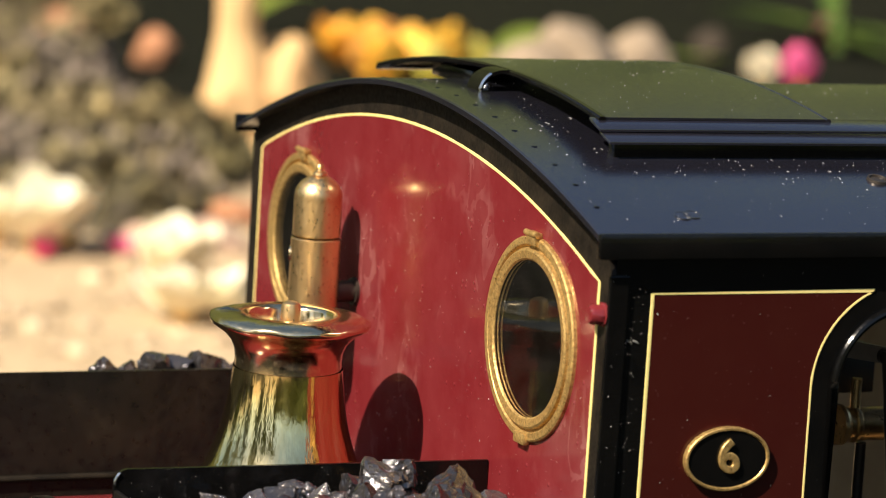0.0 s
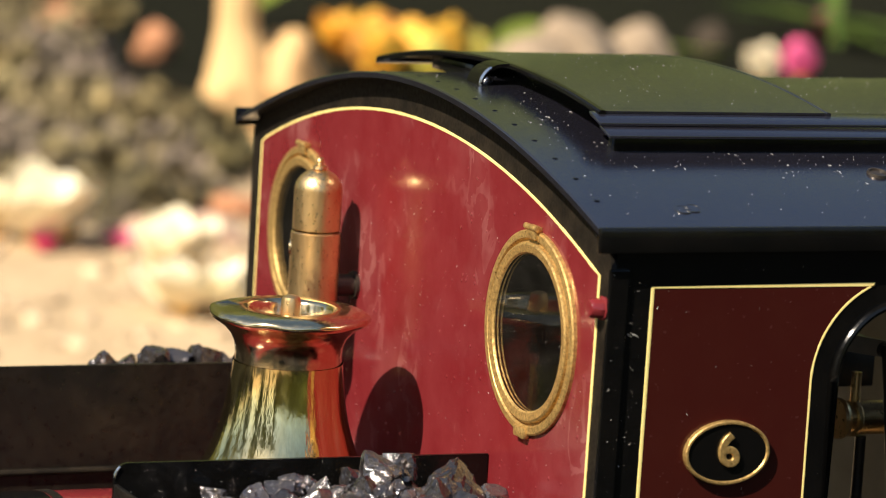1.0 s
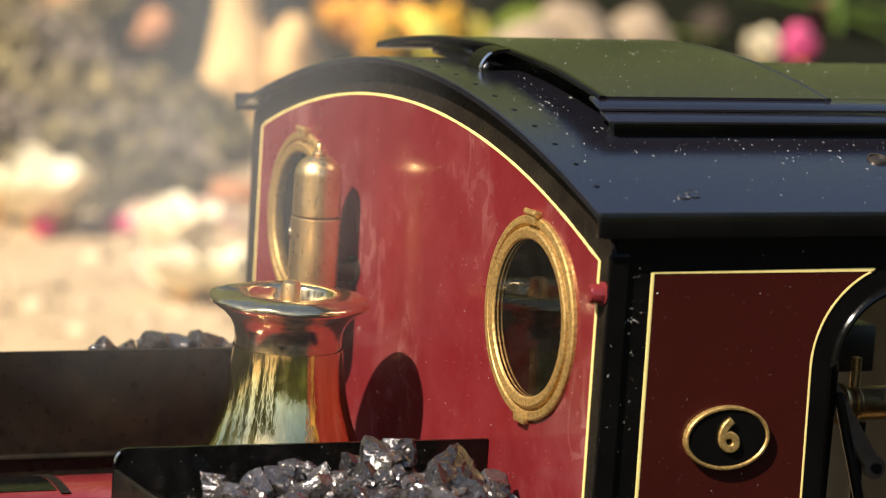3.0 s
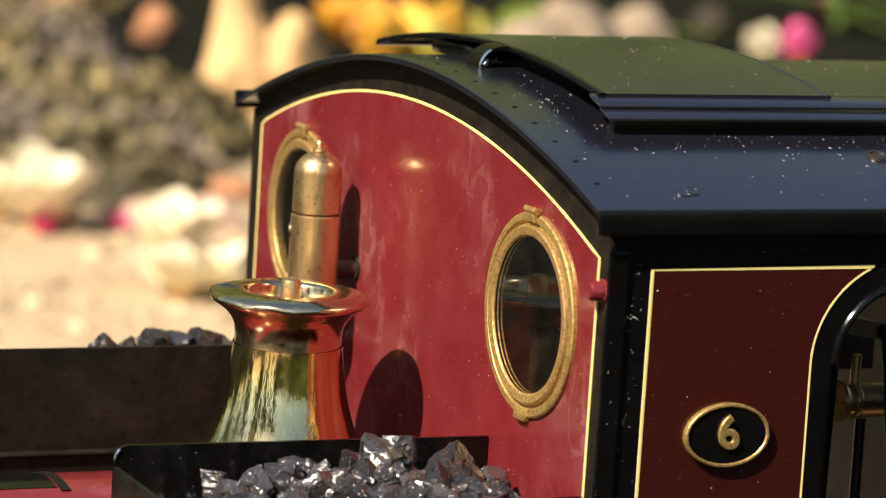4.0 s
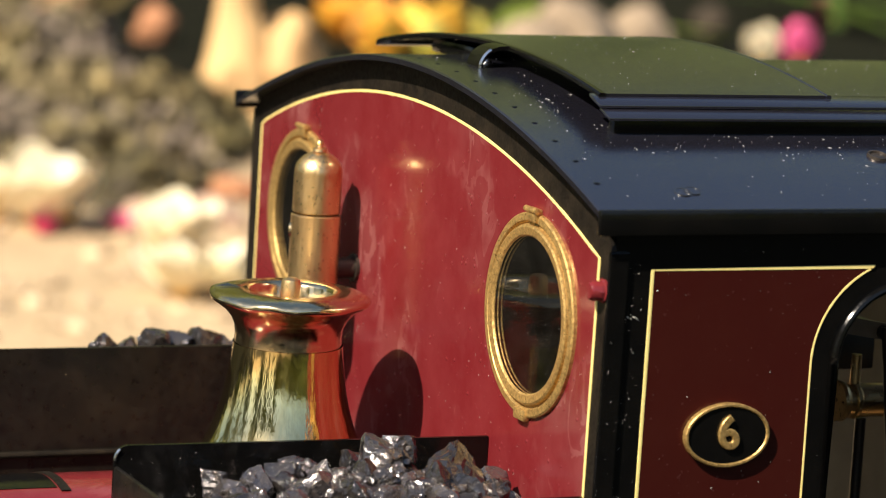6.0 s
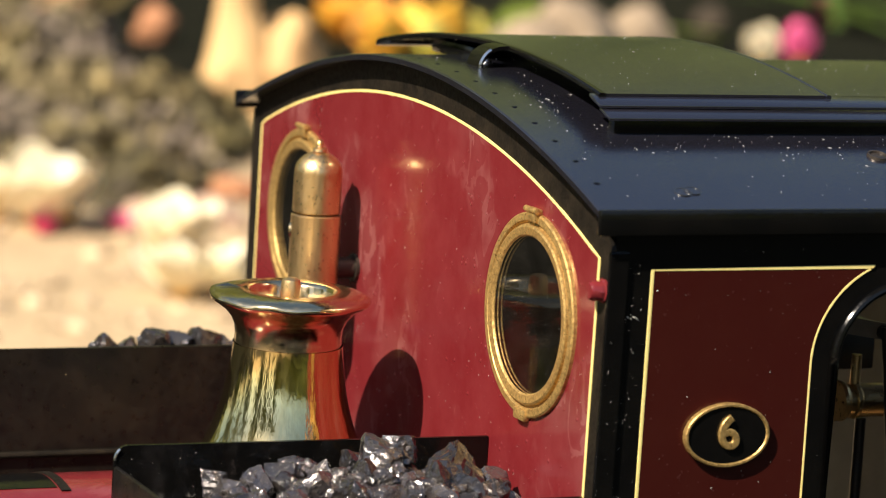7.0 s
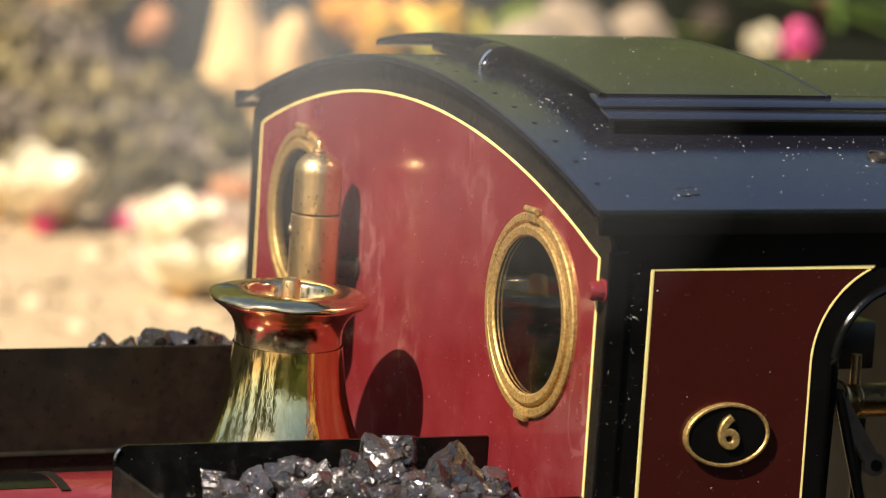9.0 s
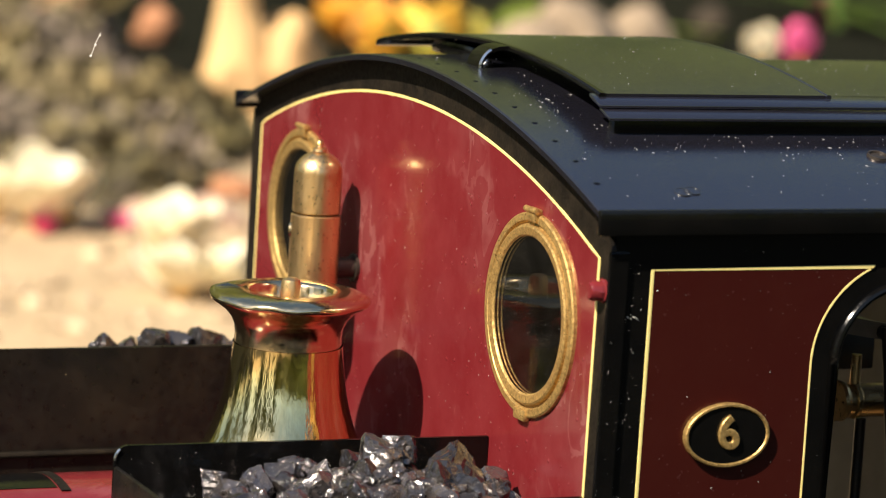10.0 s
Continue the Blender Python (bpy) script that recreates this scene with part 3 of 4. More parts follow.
rim = [(0.0162, 0.3325), (0.0161, 0.3350), (0.0164, 0.3378), (0.0176, 0.3404), (0.0198, 0.3428), (0.0226, 0.3446), (0.0240, 0.3455), (0.0243, 0.3464), (0.0239, 0.3473), (0.0224, 0.3480), (0.0190, 0.3488), (0.0150, 0.3489), (0.0129, 0.3486), (0.0123, 0.3477), (0.0121, 0.3400), (0.0, 0.3400)]
rim_bm = lathe(rim, (BX, BY, 0.0020), "z", 128)
for v in rim_bm.verts:     # a knocked, slightly wavy lip
    d = Vector((v.co.x - BX, v.co.y - BY))
    if d.length > 0.019:
        a = math.atan2(d.y, d.x)
        v.co.z += (d.length - 0.019) * 0.16 * noise.noise(Vector((math.cos(a) * 2.2, math.sin(a) * 2.2, 4.0)))
        v.co.z += 0.0011 * math.exp(-((math.remainder(a - 2.75, 2 * math.pi)) / 0.16) ** 2) * (v.co.z > 0.347)
part("flared_rim", rim_bm, COPPER, bonnet, "coppery flared rim with a worn edge", smooth=50)
part("valve_pin", lathe([(0.0030, 0.340), (0.0030, 0.3505), (0.0026, 0.3518), (0.0015, 0.3524), (0, 0.3525)], (BX, BY, 0.0020), "z", 28), BRONZE, bonnet, "copper valve spindle")

# boiler with bands
AXIS = 0.2368
barrel = part("boiler", lathe([(0, -0.26), (0.0555, -0.26), (0.0555, 0.0), (0, 0.0)], (0, 0, AXIS), "x", 96), RED, loco, "crimson boiler barrel")


def cladding(x0, x1, r, a0, a1):
    """A thin painted patch on the barrel between two angles, 90 being the top."""
    bm = bmesh.new()
    angles = np.linspace(radians(a0), radians(a1), 40)
    rows = [[bm.verts.new((x, -r2 * math.cos(a), AXIS + r2 * math.sin(a))) for a in angles] for x, r2 in ((x0, 0.0555), (x0, r), (x1, r), (x1, 0.0555))]
    for p, q in zip(rows, rows[1:]):
        for i in range(len(angles) - 1):
            bm.faces.new((p[i], p[i + 1], q[i + 1], q[i]))
    bmesh.ops.recalc_face_normals(bm, faces=bm.faces)
    return bm


# black patch over the barrel's top, ahead of the band
part("boiler_top_patch", cladding(-0.258, -0.1118, 0.0557, 81, 150), BLACK, barrel, "glossy blue-black boiler top")
part("boiler_band", cladding(-0.1112, -0.1084, 0.0560, 78, 160), SCUFF, barrel, "narrow dark boiler band")

# side tanks with coal rails
for s in (-1, 1):
    lo, hi = sorted((s * 0.0684, s * 0.134))
    tank = part("side_tank", box(-0.1150, 0.0, lo, hi, 0.17, 0.2830, 0.0008) if s < 0 else box(-0.26, 0.0, lo, hi, 0.17, 0.2830, 0.0008), RED, loco, "crimson side tank")
    x0 = -0.1148 if s < 0 else -0.26
    inner = [(-0.0005, 0.262), (-0.0005, 0.3172)] + arc((x0 + 0.004, 0.3142), 0.0040, math.pi / 2, math.pi, 8) + [(x0, 0.262)]
    part("inner_coal_plate", plate(inner, [], 0.0014, lambda u, v, w, s=s: (u, s * 0.0668 + s * w, v)), BLACK if s < 0 else SOOT, tank, "glossy black inner coal plate" if s < 0 else "sooty black inner coal plate")
    if s < 0:
        part("worn_corner", tube([(u, s * 0.0684, v) for u, v in arc((x0 + 0.004, 0.3142), 0.0040, math.pi * 0.72, math.pi, 6)], 0.0004, 8), BRIGHT, tank, "bright worn corner")
    part("outer_coal_plate", box(x0, -0.0005, min(s * 0.1305, s * 0.1319), max(s * 0.1305, s * 0.1319), 0.2832, 0.3148 if s < 0 else 0.3040, 0.0006), BLACK, tank)
    part("front_coal_plate", box(x0 - 0.0004, x0 + 0.0012, min(s * 0.0684, s * 0.1303), max(s * 0.0684, s * 0.1303), 0.2832, 0.3125 if s < 0 else 0.3040, 0.0005), SOOT, tank)

part("plate_foot", tube([(-0.26, 0.0660, 0.2834), (-0.12, 0.0660, 0.2835), (-0.0005, 0.0660, 0.2836)], 0.0011, 10), SCUFF, loco, "scuffed dark beading at the foot of the plate")

# running plate and frames below
part("running_plate", box(-0.30, CAB_END + 0.01, -0.140, 0.140, 0.155, 0.165, 0.001), BLACK, loco)
part("main_frame", box(-0.28, CAB_END, -0.060, 0.060, 0.0, 0.155, 0.002), STEEL, loco)

# number plate
PC = (0.0394, 0.3322)
ell = lambda a, b, n=64: [(PC[0] + a * math.cos(2 * math.pi * i / n), PC[1] + b * math.sin(2 * math.pi * i / n)) for i in range(n)]
on_side = SIDE(-HALF - 0.00012)
num = part("number_plate", plate(ell(0.0130, 0.0088), [], 0.0013, on_side), BLACK, loco, "oval black number plate with a brass border")
bm = bmesh.new()
sect = [(0.0, 0.0), (0.0, 0.0015), (0.0003, 0.0018), (0.0008, 0.0018), (0.0011, 0.0013)]
rows = [[bm.verts.new(on_side(PC[0] + (0.0133 - d) * math.cos(2 * math.pi * i / 72), PC[1] + (0.0091 - d) * math.sin(2 * math.pi * i / 72), w)) for d, w in sect] for i in range(72)]
for a, b2 in zip(rows, rows[1:] + rows[:1]):
    for i in range(len(sect) - 1):
        bm.faces.new((a[i], a[i + 1], b2[i + 1], b2[i]))
bmesh.ops.recalc_face_normals(bm, faces=bm.faces)
part("border", bm, GILT, num, "raised brass border")
txt = bpy.data.curves.new("numeral", "FONT")
txt.body, txt.size, txt.extrude, txt.bevel_depth, txt.align_x = "6", 0.0128, 0.0002, 0.00036, "CENTER"
txt.offset = 0.00010
tmp = new("numeral_outline", txt)
bpy.context.view_layer.update()
me = bpy.data.meshes.new_from_object(tmp)
bpy.data.objects.remove(tmp)
c = sum((v.co for v in me.vertices), Vector()) / len(me.vertices)
for v in me.vertices:
    v.co.x -= 0.16 * (v.co.y - c.y)
me.transform(Matrix.Translation((PC[0] + 0.0002, -HALF - 0.0019, PC[1])) @ Matrix.Rotation(radians(90), 4, "X") @ Matrix.Diagonal((1.04, 1, 1, 1)) @ Matrix.Translation((-c.x, -c.y, 0)))
me.materials.append(GILT)
six = new("numeral", me)
six.parent = num
six["label"] = "gilt numeral six"

# inside the cab
valve = part("steam_pipe", lathe([(0, 0.0), (0.0062, 0.0), (0.0064, 0.0012), (0.0058, 0.0024), (0.0050, 0.0030), (0.0050, 0.0048), (0.0057, 0.0052), (0.0057, 0.0064), (0.0052, 0.0070), (0.0052, 0.06), (0, 0.06)], (0.1178, -0.065, 0.3236), "x", 40), BRONZE, loco, "brass steam manifold in the cab")
part("valve_stub", lathe([(0, 0.0), (0.0016, 0.0), (0.0016, 0.0105), (0, 0.0107)], (0.1240, -0.065, 0.3275), "z", 20), BRONZE, valve)
part("post", tube([(0.1265, -0.0660, 0.318), (0.1270, -0.0660, 0.172)], 0.0017), STEEL, loco)
part("valve_block", box(0.110, 0.142, -0.046, -0.034, 0.3290, 0.3440, 0.0008), STEEL, loco)
part("backhead", lathe([(0, 0.002), (0.052, 0.002), (0.052, 0.028), (0, 0.028)], (0, 0.0, 0.245), "x", 48), CABIN, loco, "brown firebox backhead")
part("cab_pipe", tube([(0.06, -0.09, 0.3690), (0.06, 0.02, 0.3690)], 0.0022), BRASS, loco, "thin brass pipe")
outl = [(-0.004, 0.0004), (0.0555, 0.0002)] + [(0.0580 + 0.0036 * math.cos(a), -0.0022 + 0.0036 * math.sin(a)) for a in np.linspace(2.2, -2.2, 14)] + [(0.0555, -0.0046), (-0.004, -0.0050)]
lever = part("whistle_lever", plate(outl, [], 0.0022, lambda u, v, w: (u, w - 0.0011, v)), LEVER, loco, "brown flat steel whistle lever")
part("pivot_pin", lathe([(0, -0.003), (0.0024, -0.003), (0.0024, 0.003), (0, 0.003)], (0.0313, 0, -0.0024), "y", 20), STEEL, lever)
part("end_pin", lathe([(0, -0.0026), (0.0016, -0.0026), (0.0016, 0.0026), (0, 0.0026)], (0.0580, 0, -0.0022), "y", 16), STEEL, lever)
rod = part("pull_rod", tube([(0, 0, 0.002), (0, 0, -0.040), (0, 0, -0.085)], 0.0016), STEEL, loco, "thin dark pull rod")

# dust and lint on the roof and sides
rnd = random.Random(5)
bm = bmesh.new()


def fleck(bm, p, u, v, n, size):
    a = rnd.uniform(0, 6.28)
    d, e = u * math.cos(a) + v * math.sin(a), v * math.cos(a) - u * math.sin(a)
    size *= 0.60
    ln, wd = size * rnd.uniform(0.8, 4.6), size * rnd.uniform(0.18, 0.55)
    q = [p - d * ln - e * wd * 0.3, p - e * wd, p + d * ln, p + e * wd * rnd.uniform(0.4, 1)]
    low = [bm.verts.new(c) for c in q]
    top = bm.verts.new(p + n * size * 0.6)
    for i in range(4):
        bm.faces.new((low[i], low[(i + 1) % 4], top))


for _ in range(560):
    if rnd.random() < 0.32:
        x, y = (rnd.gauss(0.06, 0.045), -0.099 + rnd.gauss(0, 0.006)) if rnd.random() < 0.6 else (rnd.gauss(0.012, 0.005), rnd.gauss(-0.070, 0.016))
    else:
        x, y = rnd.uniform(0.0, 0.17), rnd.uniform(-0.136, 0.03)
    if x < -0.004:
        continue
    n = Vector((0, y, math.sqrt(ROOF_R ** 2 - y * y))).normalized()
    fleck(bm, Vector((x, y, roof_z(y) + 0.0001)), Vector((1, 0, 0)), Vector((0, n.z, -n.y)), n, rnd.choice((0.00008, 0.00010, 0.00014, 0.0002, 0.00026)))
for _ in range(120):
    y = rnd.uniform(-0.080, 0.02)
    fleck(bm, Vector((rnd.uniform(0.024, 0.093), y, hatch_z(y) + 0.0001)), Vector((1, 0, 0)), Vector((0, 1, -0.2)), Vector((0, 0, 1)), rnd.choice((0.0001, 0.00016, 0.00022)))
for _ in range(60):
    fleck(bm, Vector((rnd.uniform(0.020, 0.13), rnd.uniform(-0.0938, -0.0895), 0.4149)), Vector((1, 0, 0)), Vector((0, 1, 0)), Vector((0, 0, 1)), 0.00016)
for _ in range(80):
    fleck(bm, Vector((rnd.uniform(0.002, 0.072), -HALF - 0.00025, rnd.uniform(0.30, 0.385))), Vector((1, 0, 0)), Vector((0, 0, 1)), Vector((0, -1, 0)), rnd.choice((0.00008, 0.00012, 0.0002)))
for _ in range(420):
    fleck(bm, Vector((-0.0003, rnd.uniform(-0.128, 0.1), rnd.uniform(0.30, 0.395))), Vector((0, 1, 0)), Vector((0, 0, 1)), Vector((-1, 0, 0)), rnd.choice((0.00008, 0.00012, 0.00016)))
for _ in range(120):
    fleck(bm, Vector((rnd.uniform(-0.0004, 0.0115), -HALF - 0.0014 if rnd.random() < 0.5 else -HALF - 0.0003, rnd.uniform(0.28, 0.384))), Vector((1, 0, 0)), Vector((0, 0, 1)), Vector((0, -1, 0)), rnd.choice((0.00007, 0.00010, 0.00018)))
for k in range(5):
    fleck(bm, Vector((0.0055 + k * 0.0009, -HALF - 0.0003, 0.3655 + 0.0004 * (k % 2))), Vector((1, 0, 0)), Vector((0, 0, 1)), Vector((0, -1, 0)), 0.00045)
for _ in range(70):
    fleck(bm, Vector((rnd.uniform(-0.110, -0.004), -0.0686, rnd.uniform(0.300, 0.3168))), Vector((1, 0, 0)), Vector((0, 0, 1)), Vector((0, -1, 0)), rnd.choice((0.00010, 0.00014, 0.00022)))
for _ in range(90):
    y, z = WIN[0]
    a, q = rnd.uniform(0, 6.28), 0.022 * math.sqrt(rnd.random())
    fleck(bm, Vector((-0.0016, y + q * math.cos(a), z + q * math.sin(a))), Vector((0, 1, 0)), Vector((0, 0, 1)), Vector((-1, 0, 0)), rnd.choice((0.00007, 0.00010, 0.00016)))
tagged(part("dust", bm, FLECK, loco, smooth=0), kind="stuff")

# beads of water on the cab front
drop = bmesh.new()
for _ in range(420):
    y, z, q = rnd.uniform(-0.126, 0.122), rnd.uniform(0.296, 0.400), rnd.choice((0.00022, 0.0003, 0.0004, 0.00055))
    if z > crown(y, LIN_TOP, LIN_R) - 0.003 or min(math.hypot(y - c[0], z - c[1]) for c in WIN) < 0.031:
        continue
    ring = [drop.verts.new((-0.0001, y + q * math.cos(a), z + q * math.sin(a) * 1.25)) for a in np.linspace(0, 2 * math.pi, 9)[:-1]]
    mid = [drop.verts.new((-0.0001 - q * 0.4, y + q * 0.6 * math.cos(a), z + q * 0.7 * math.sin(a))) for a in np.linspace(0, 2 * math.pi, 9)[:-1]]
    for i in range(8):
        drop.faces.new((ring[i], ring[(i + 1) % 8], mid[(i + 1) % 8], mid[i]))
    drop.faces.new(mid)
bmesh.ops.recalc_face_normals(drop, faces=drop.faces)
tagged(part("dew", drop, RED, loco, smooth=80), kind="stuff")

# ------------------------------------------------------------------ coal
coal_meshes = []
for i in range(12):
    bm = lump((1, rnd.uniform(0.7, 0.95), rnd.uniform(0.6, 0.85)), i + 3, 0.45, 4, flat=1.0, freq=1.2)
    cleaves = [(Vector((rnd.gauss(0, 1), rnd.gauss(0, 1), rnd.gauss(0, 1))).normalized(), rnd.uniform(0.42, 0.72)) for _ in range(13)]
    for v in bm.verts:
        p = v.co.normalized()
        ridge = 1 - abs(noise.noise(p * 2.3 + Vector((i, 0, i)))) * 2
        v.co *= 1 + 0.16 * ridge + 0.12 * noise.noise(p * 4 + Vector((0, i, 0)))
        for way, k in cleaves:
            over = v.co.dot(way) - k
            if over > 0:
                v.co -= way * over
        v.co *= 1 + 0.045 * (1 - 2 * abs(noise.noise(p * 5.5 + Vector((i, i, 0))))) + 0.02 * noise.noise(p * 17 + Vector((0, 0, i)))
    me = bpy.data.meshes.new("coal_lump")
    bm.to_mesh(me)
    bm.free()
    me.materials.append(COAL)
    me.shade_smooth()
    me.set_sharp_from_angle(angle=radians(24))
    coal_meshes.append(me)


def coal(x, y, z, size, k, label, group):
    ob = new("coal_lump", coal_meshes[k % 12])
    ob.matrix_basis = pose(x, y, z, rnd.uniform(0, 360), rnd.uniform(0, 360), rnd.uniform(0, 360)) @ Matrix.Diagonal((size, size, size, 1))
    return tagged(ob, label, "coal", group)


def heap(x):
    return float(np.interp(x, (-0.113, -0.105, -0.09, -0.07, -0.055, -0.045, -0.03, -0.015, -0.004, 0.0), (0.293, 0.303, 0.3092, 0.3120, 0.3130, 0.3140, 0.3138, 0.3108, 0.3050, 0.301)))


bm = bmesh.new()
nx, ny = 48, 28
g = [[None] * ny for _ in range(nx)]
for i in range(nx):
    for j in range(ny):
        x, y = -0.1130 + 0.1122 * i / (nx - 1), -0.1300 + 0.0615 * j / (ny - 1)
        g[i][j] = bm.verts.new((x, y, heap(x) - 0.006 + 0.004 * noise.noise(Vector((x, y, 0)) * 140) + 0.002 * noise.noise(Vector((x, y, 3)) * 420)))
for i in range(nx - 1):
    for j in range(ny - 1):
        bm.faces.new((g[i][j], g[i + 1][j], g[i + 1][j + 1], g[i][j + 1]))
tagged(part("small_coal", bm, COALBED, None, smooth=25), "heap of small glossy black coal in the tank-top bunker", "coal", kind="stuff")
for i in range(110):
    x, y = rnd.uniform(-0.106, -0.007), rnd.uniform(-0.126, -0.074)
    s = rnd.choice((0.0034, 0.0045, 0.0060, 0.0078))
    coal(x, y, heap(x) - 0.002 + rnd.uniform(-0.002, 0.001), s, i, "glossy black coal lump heaped in the near bunker", "coal in the near bunker")
for x, y, z, s, k in ((-0.0420, -0.084, 0.3160, 0.0105, 2), (-0.0340, -0.083, 0.3175, 0.0075, 6), (-0.0500, -0.096, 0.3120, 0.0095, 4), (-0.0230, -0.092, 0.3130, 0.0105, 5), (-0.0110, -0.094, 0.3080, 0.0095, 7), (-0.0660, -0.098, 0.3110, 0.0085, 8), (-0.0330, -0.104, 0.3110, 0.0100, 1), (-0.0850, -0.102, 0.3080, 0.0080, 9), (-0.0580, -0.108, 0.3120, 0.0085, 11), (-0.0190, -0.110, 0.3090, 0.0090, 0), (-0.0760, -0.110, 0.3095, 0.0080, 3), (-0.0950, -0.094, 0.3050, 0.0070, 10)):
    coal(x, y, z, s, k, "large glossy black coal lump on top of the heap", "coal in the near bunker")
part_far = bmesh.new()
box(-0.085, -0.001, 0.0685, 0.1302, 0.2832, 0.3045, 0.001, part_far)
tagged(part("small_coal", part_far, COALBED), "small black coal filling the far bunker", "coal", kind="stuff")
for x, y, z, s, k in ((-0.0690, 0.082, 0.3130, 0.0088, 1), (-0.0600, 0.087, 0.3115, 0.0064, 6), (-0.0510, 0.083, 0.3145, 0.0092, 3), (-0.0430, 0.085, 0.3135, 0.0086, 10), (-0.0345, 0.082, 0.3150, 0.0090, 5), (-0.0275, 0.084, 0.3125, 0.0080, 8), (-0.0190, 0.083, 0.3135, 0.0084, 2)):
    coal(x, y, z, s, k, "glossy black coal lump showing above the far plate", "coal in the far bunker")

# ------------------------------------------------------------------ the garden behind
def scatter(name, shape, spots, mat, smooth=60):
    """One mesh of many pieces: copies of a small shape at each (matrix)."""
    vs = np.array([v.co for v in shape.verts])
    fs = [[v.index for v in f.verts] for f in shape.faces]
    pts, faces = [], []
    for k, m in enumerate(spots):
        a = np.array(m)
        pts.append(vs @ a[:3, :3].T + a[:3, 3])
        faces += [[i + k * len(vs) for i in f] for f in fs]
    me = bpy.data.meshes.new(name)
    me.from_pydata(np.concatenate(pts).tolist(), [], faces)
    me.materials.append(mat)
    if smooth:
        me.shade_smooth()
        me.set_sharp_from_angle(angle=radians(smooth))
    return new(name, me)


def ball(levels=1):
    bm = bmesh.new()
    bmesh.ops.create_icosphere(bm, subdivisions=levels, radius=1)
    bm.verts.index_update()
    return bm


def leaf_shape(length=1.0, width=0.4, curl=0.25, n=5):
    bm = bmesh.new()
    rows = []
    for i in range(n + 1):
        u = i / n
        w = width * math.sin(math.pi * min(0.97, max(0.06, u))) ** 0.7
        rows.append([bm.verts.new((u * length, -w / 2, 0.12 * w + curl * u * u)), bm.verts.new((u * length, 0, curl * u * u)), bm.verts.new((u * length, w / 2, 0.12 * w + curl * u * u))])
    for a, b in zip(rows, rows[1:]):
        for k in (0, 1):
            bm.faces.new((a[k], a[k + 1], b[k + 1], b[k]))
    bm.verts.index_update()
    return bm


def sized(m, a, b=None, c=None):
    return m @ Matrix.Diagonal((a, b or a, c or b or a, 1))


rnd = random.Random(11)
spots = []
for _ in range(1300):
    y = rnd.uniform(0.9, 2.6)
    spots.append(sized(pose(0.5 * y - 0.45 + rnd.uniform(-0.6, 0.8), y, 0.002, rnd.uniform(-20, 20), rnd.uniform(-20, 20), rnd.uniform(0, 360)), *(lambda q: (q * 1.3, q, q * 0.6))(rnd.choice((0.003, 0.004, 0.005, 0.007, 0.011)))))
tagged(scatter("pebbles", ball(1), spots, PEBBLE), "scattered buff pebbles on the gravel", "pebbles", kind="stuff")

# low mossy clumps on the bank
clumps = []
for k in range(4):
    spots = []
    for _ in range(300):
        a, e = rnd.uniform(0, 6.28), math.asin(rnd.uniform(0.02, 1))
        r = 0.11 * (1 + 0.3 * noise.noise(Vector((math.cos(a), math.sin(a), k))))
        p = Vector((math.cos(a) * math.cos(e) * r, math.sin(a) * math.cos(e) * r, math.sin(e) * r * 0.6))
        spots.append(sized(Matrix.Translation(p) @ Euler((rnd.uniform(0, 6), rnd.uniform(0, 6), rnd.uniform(0, 6))).to_matrix().to_4x4(), rnd.uniform(0.014, 0.030)))
    clumps.append((scatter("foliage", leaf_shape(1, 0.7, 0.3, 3), spots, (MOSS, HEATHER, MOSS, STRAW)[k], 0), lump((0.10, 0.10, 0.056), 40 + k, 0.3, 3)))
made = []
for k, (leaves, core) in enumerate(clumps):
    e = tagged(new("mossy_clump"), ("low olive-brown mossy clump on the bank", "low greyish heather clump on the bank", "low olive-brown mossy clump on the bank", "low straw-coloured moss clump on the bank")[k], "moss clump", "moss clumps on the bank")
    leaves.parent = e
    # the core shows through the leaves as painted shade
    part("mound", core, SHADED_MOUND, e)
    made.append(e)
first = [True] * 4
for i in range(34):
    y = 2.34 + 0.058 * i + rnd.uniform(-0.03, 0.03)
    x = 0.40 + 0.36 * (y - 2.25) + rnd.choice((-0.12, 0.0, 0.10, 0.20, 0.28)) + rnd.uniform(-0.04, 0.04)
    k = rnd.choice((0, 0, 1, 1, 2, 3))
    if y > 3.0 and x > 0.52 + 0.36 * (y - 2.25):    # bare soil round the trunk, its shade in the ground colour
        x -= 0.30
    m = pose(x, y, 0.0, 0, 0, rnd.uniform(0, 360))
    if first[k]:
        made[k].matrix_basis, first[k] = m, False
    else:
        copy_thing(made[k], m)


def nearer(x, y, height):
    """Set a thing nearer by what its own height hides of the ground behind it."""
    k = height / EYE.z
    return x - (x - EYE.x) * k, y - (y - EYE.y) * k


def stone(x, y, size, mat, seed, label, squash=0.6, lift=0.35):
    x, y = nearer(x, y, size * 0.7)
    bm = lump((size, size * 0.85, size * squash), seed, 0.35, 3, flat=0.5)
    ob = part("garden_stone", bm, mat, smooth=40)
    ob.matrix_basis = pose(x, y, size * squash * lift, 0, 0, seed * 47)
    return tagged(ob, label, "stone", "stones on the bank")


stone(1.276, 3.89, 0.034, TERRA, 3, "small reddish-brown stone on the soil", 0.9, 0.8)
stone(1.19, 4.10, 0.050, TERRA, 4, "pinkish-brown stone on the soil", 0.8, 0.7)
stone(1.90, 3.90, 0.090, STONE, 5, "large buff stone lying on the soil", 0.7)
stone(2.06, 4.05, 0.100, STONE, 6, "large buff stone lying on the soil", 0.8)
stone(2.16, 4.02, 0.060, STONE, 7, "buff stone lying on the soil", 0.9)
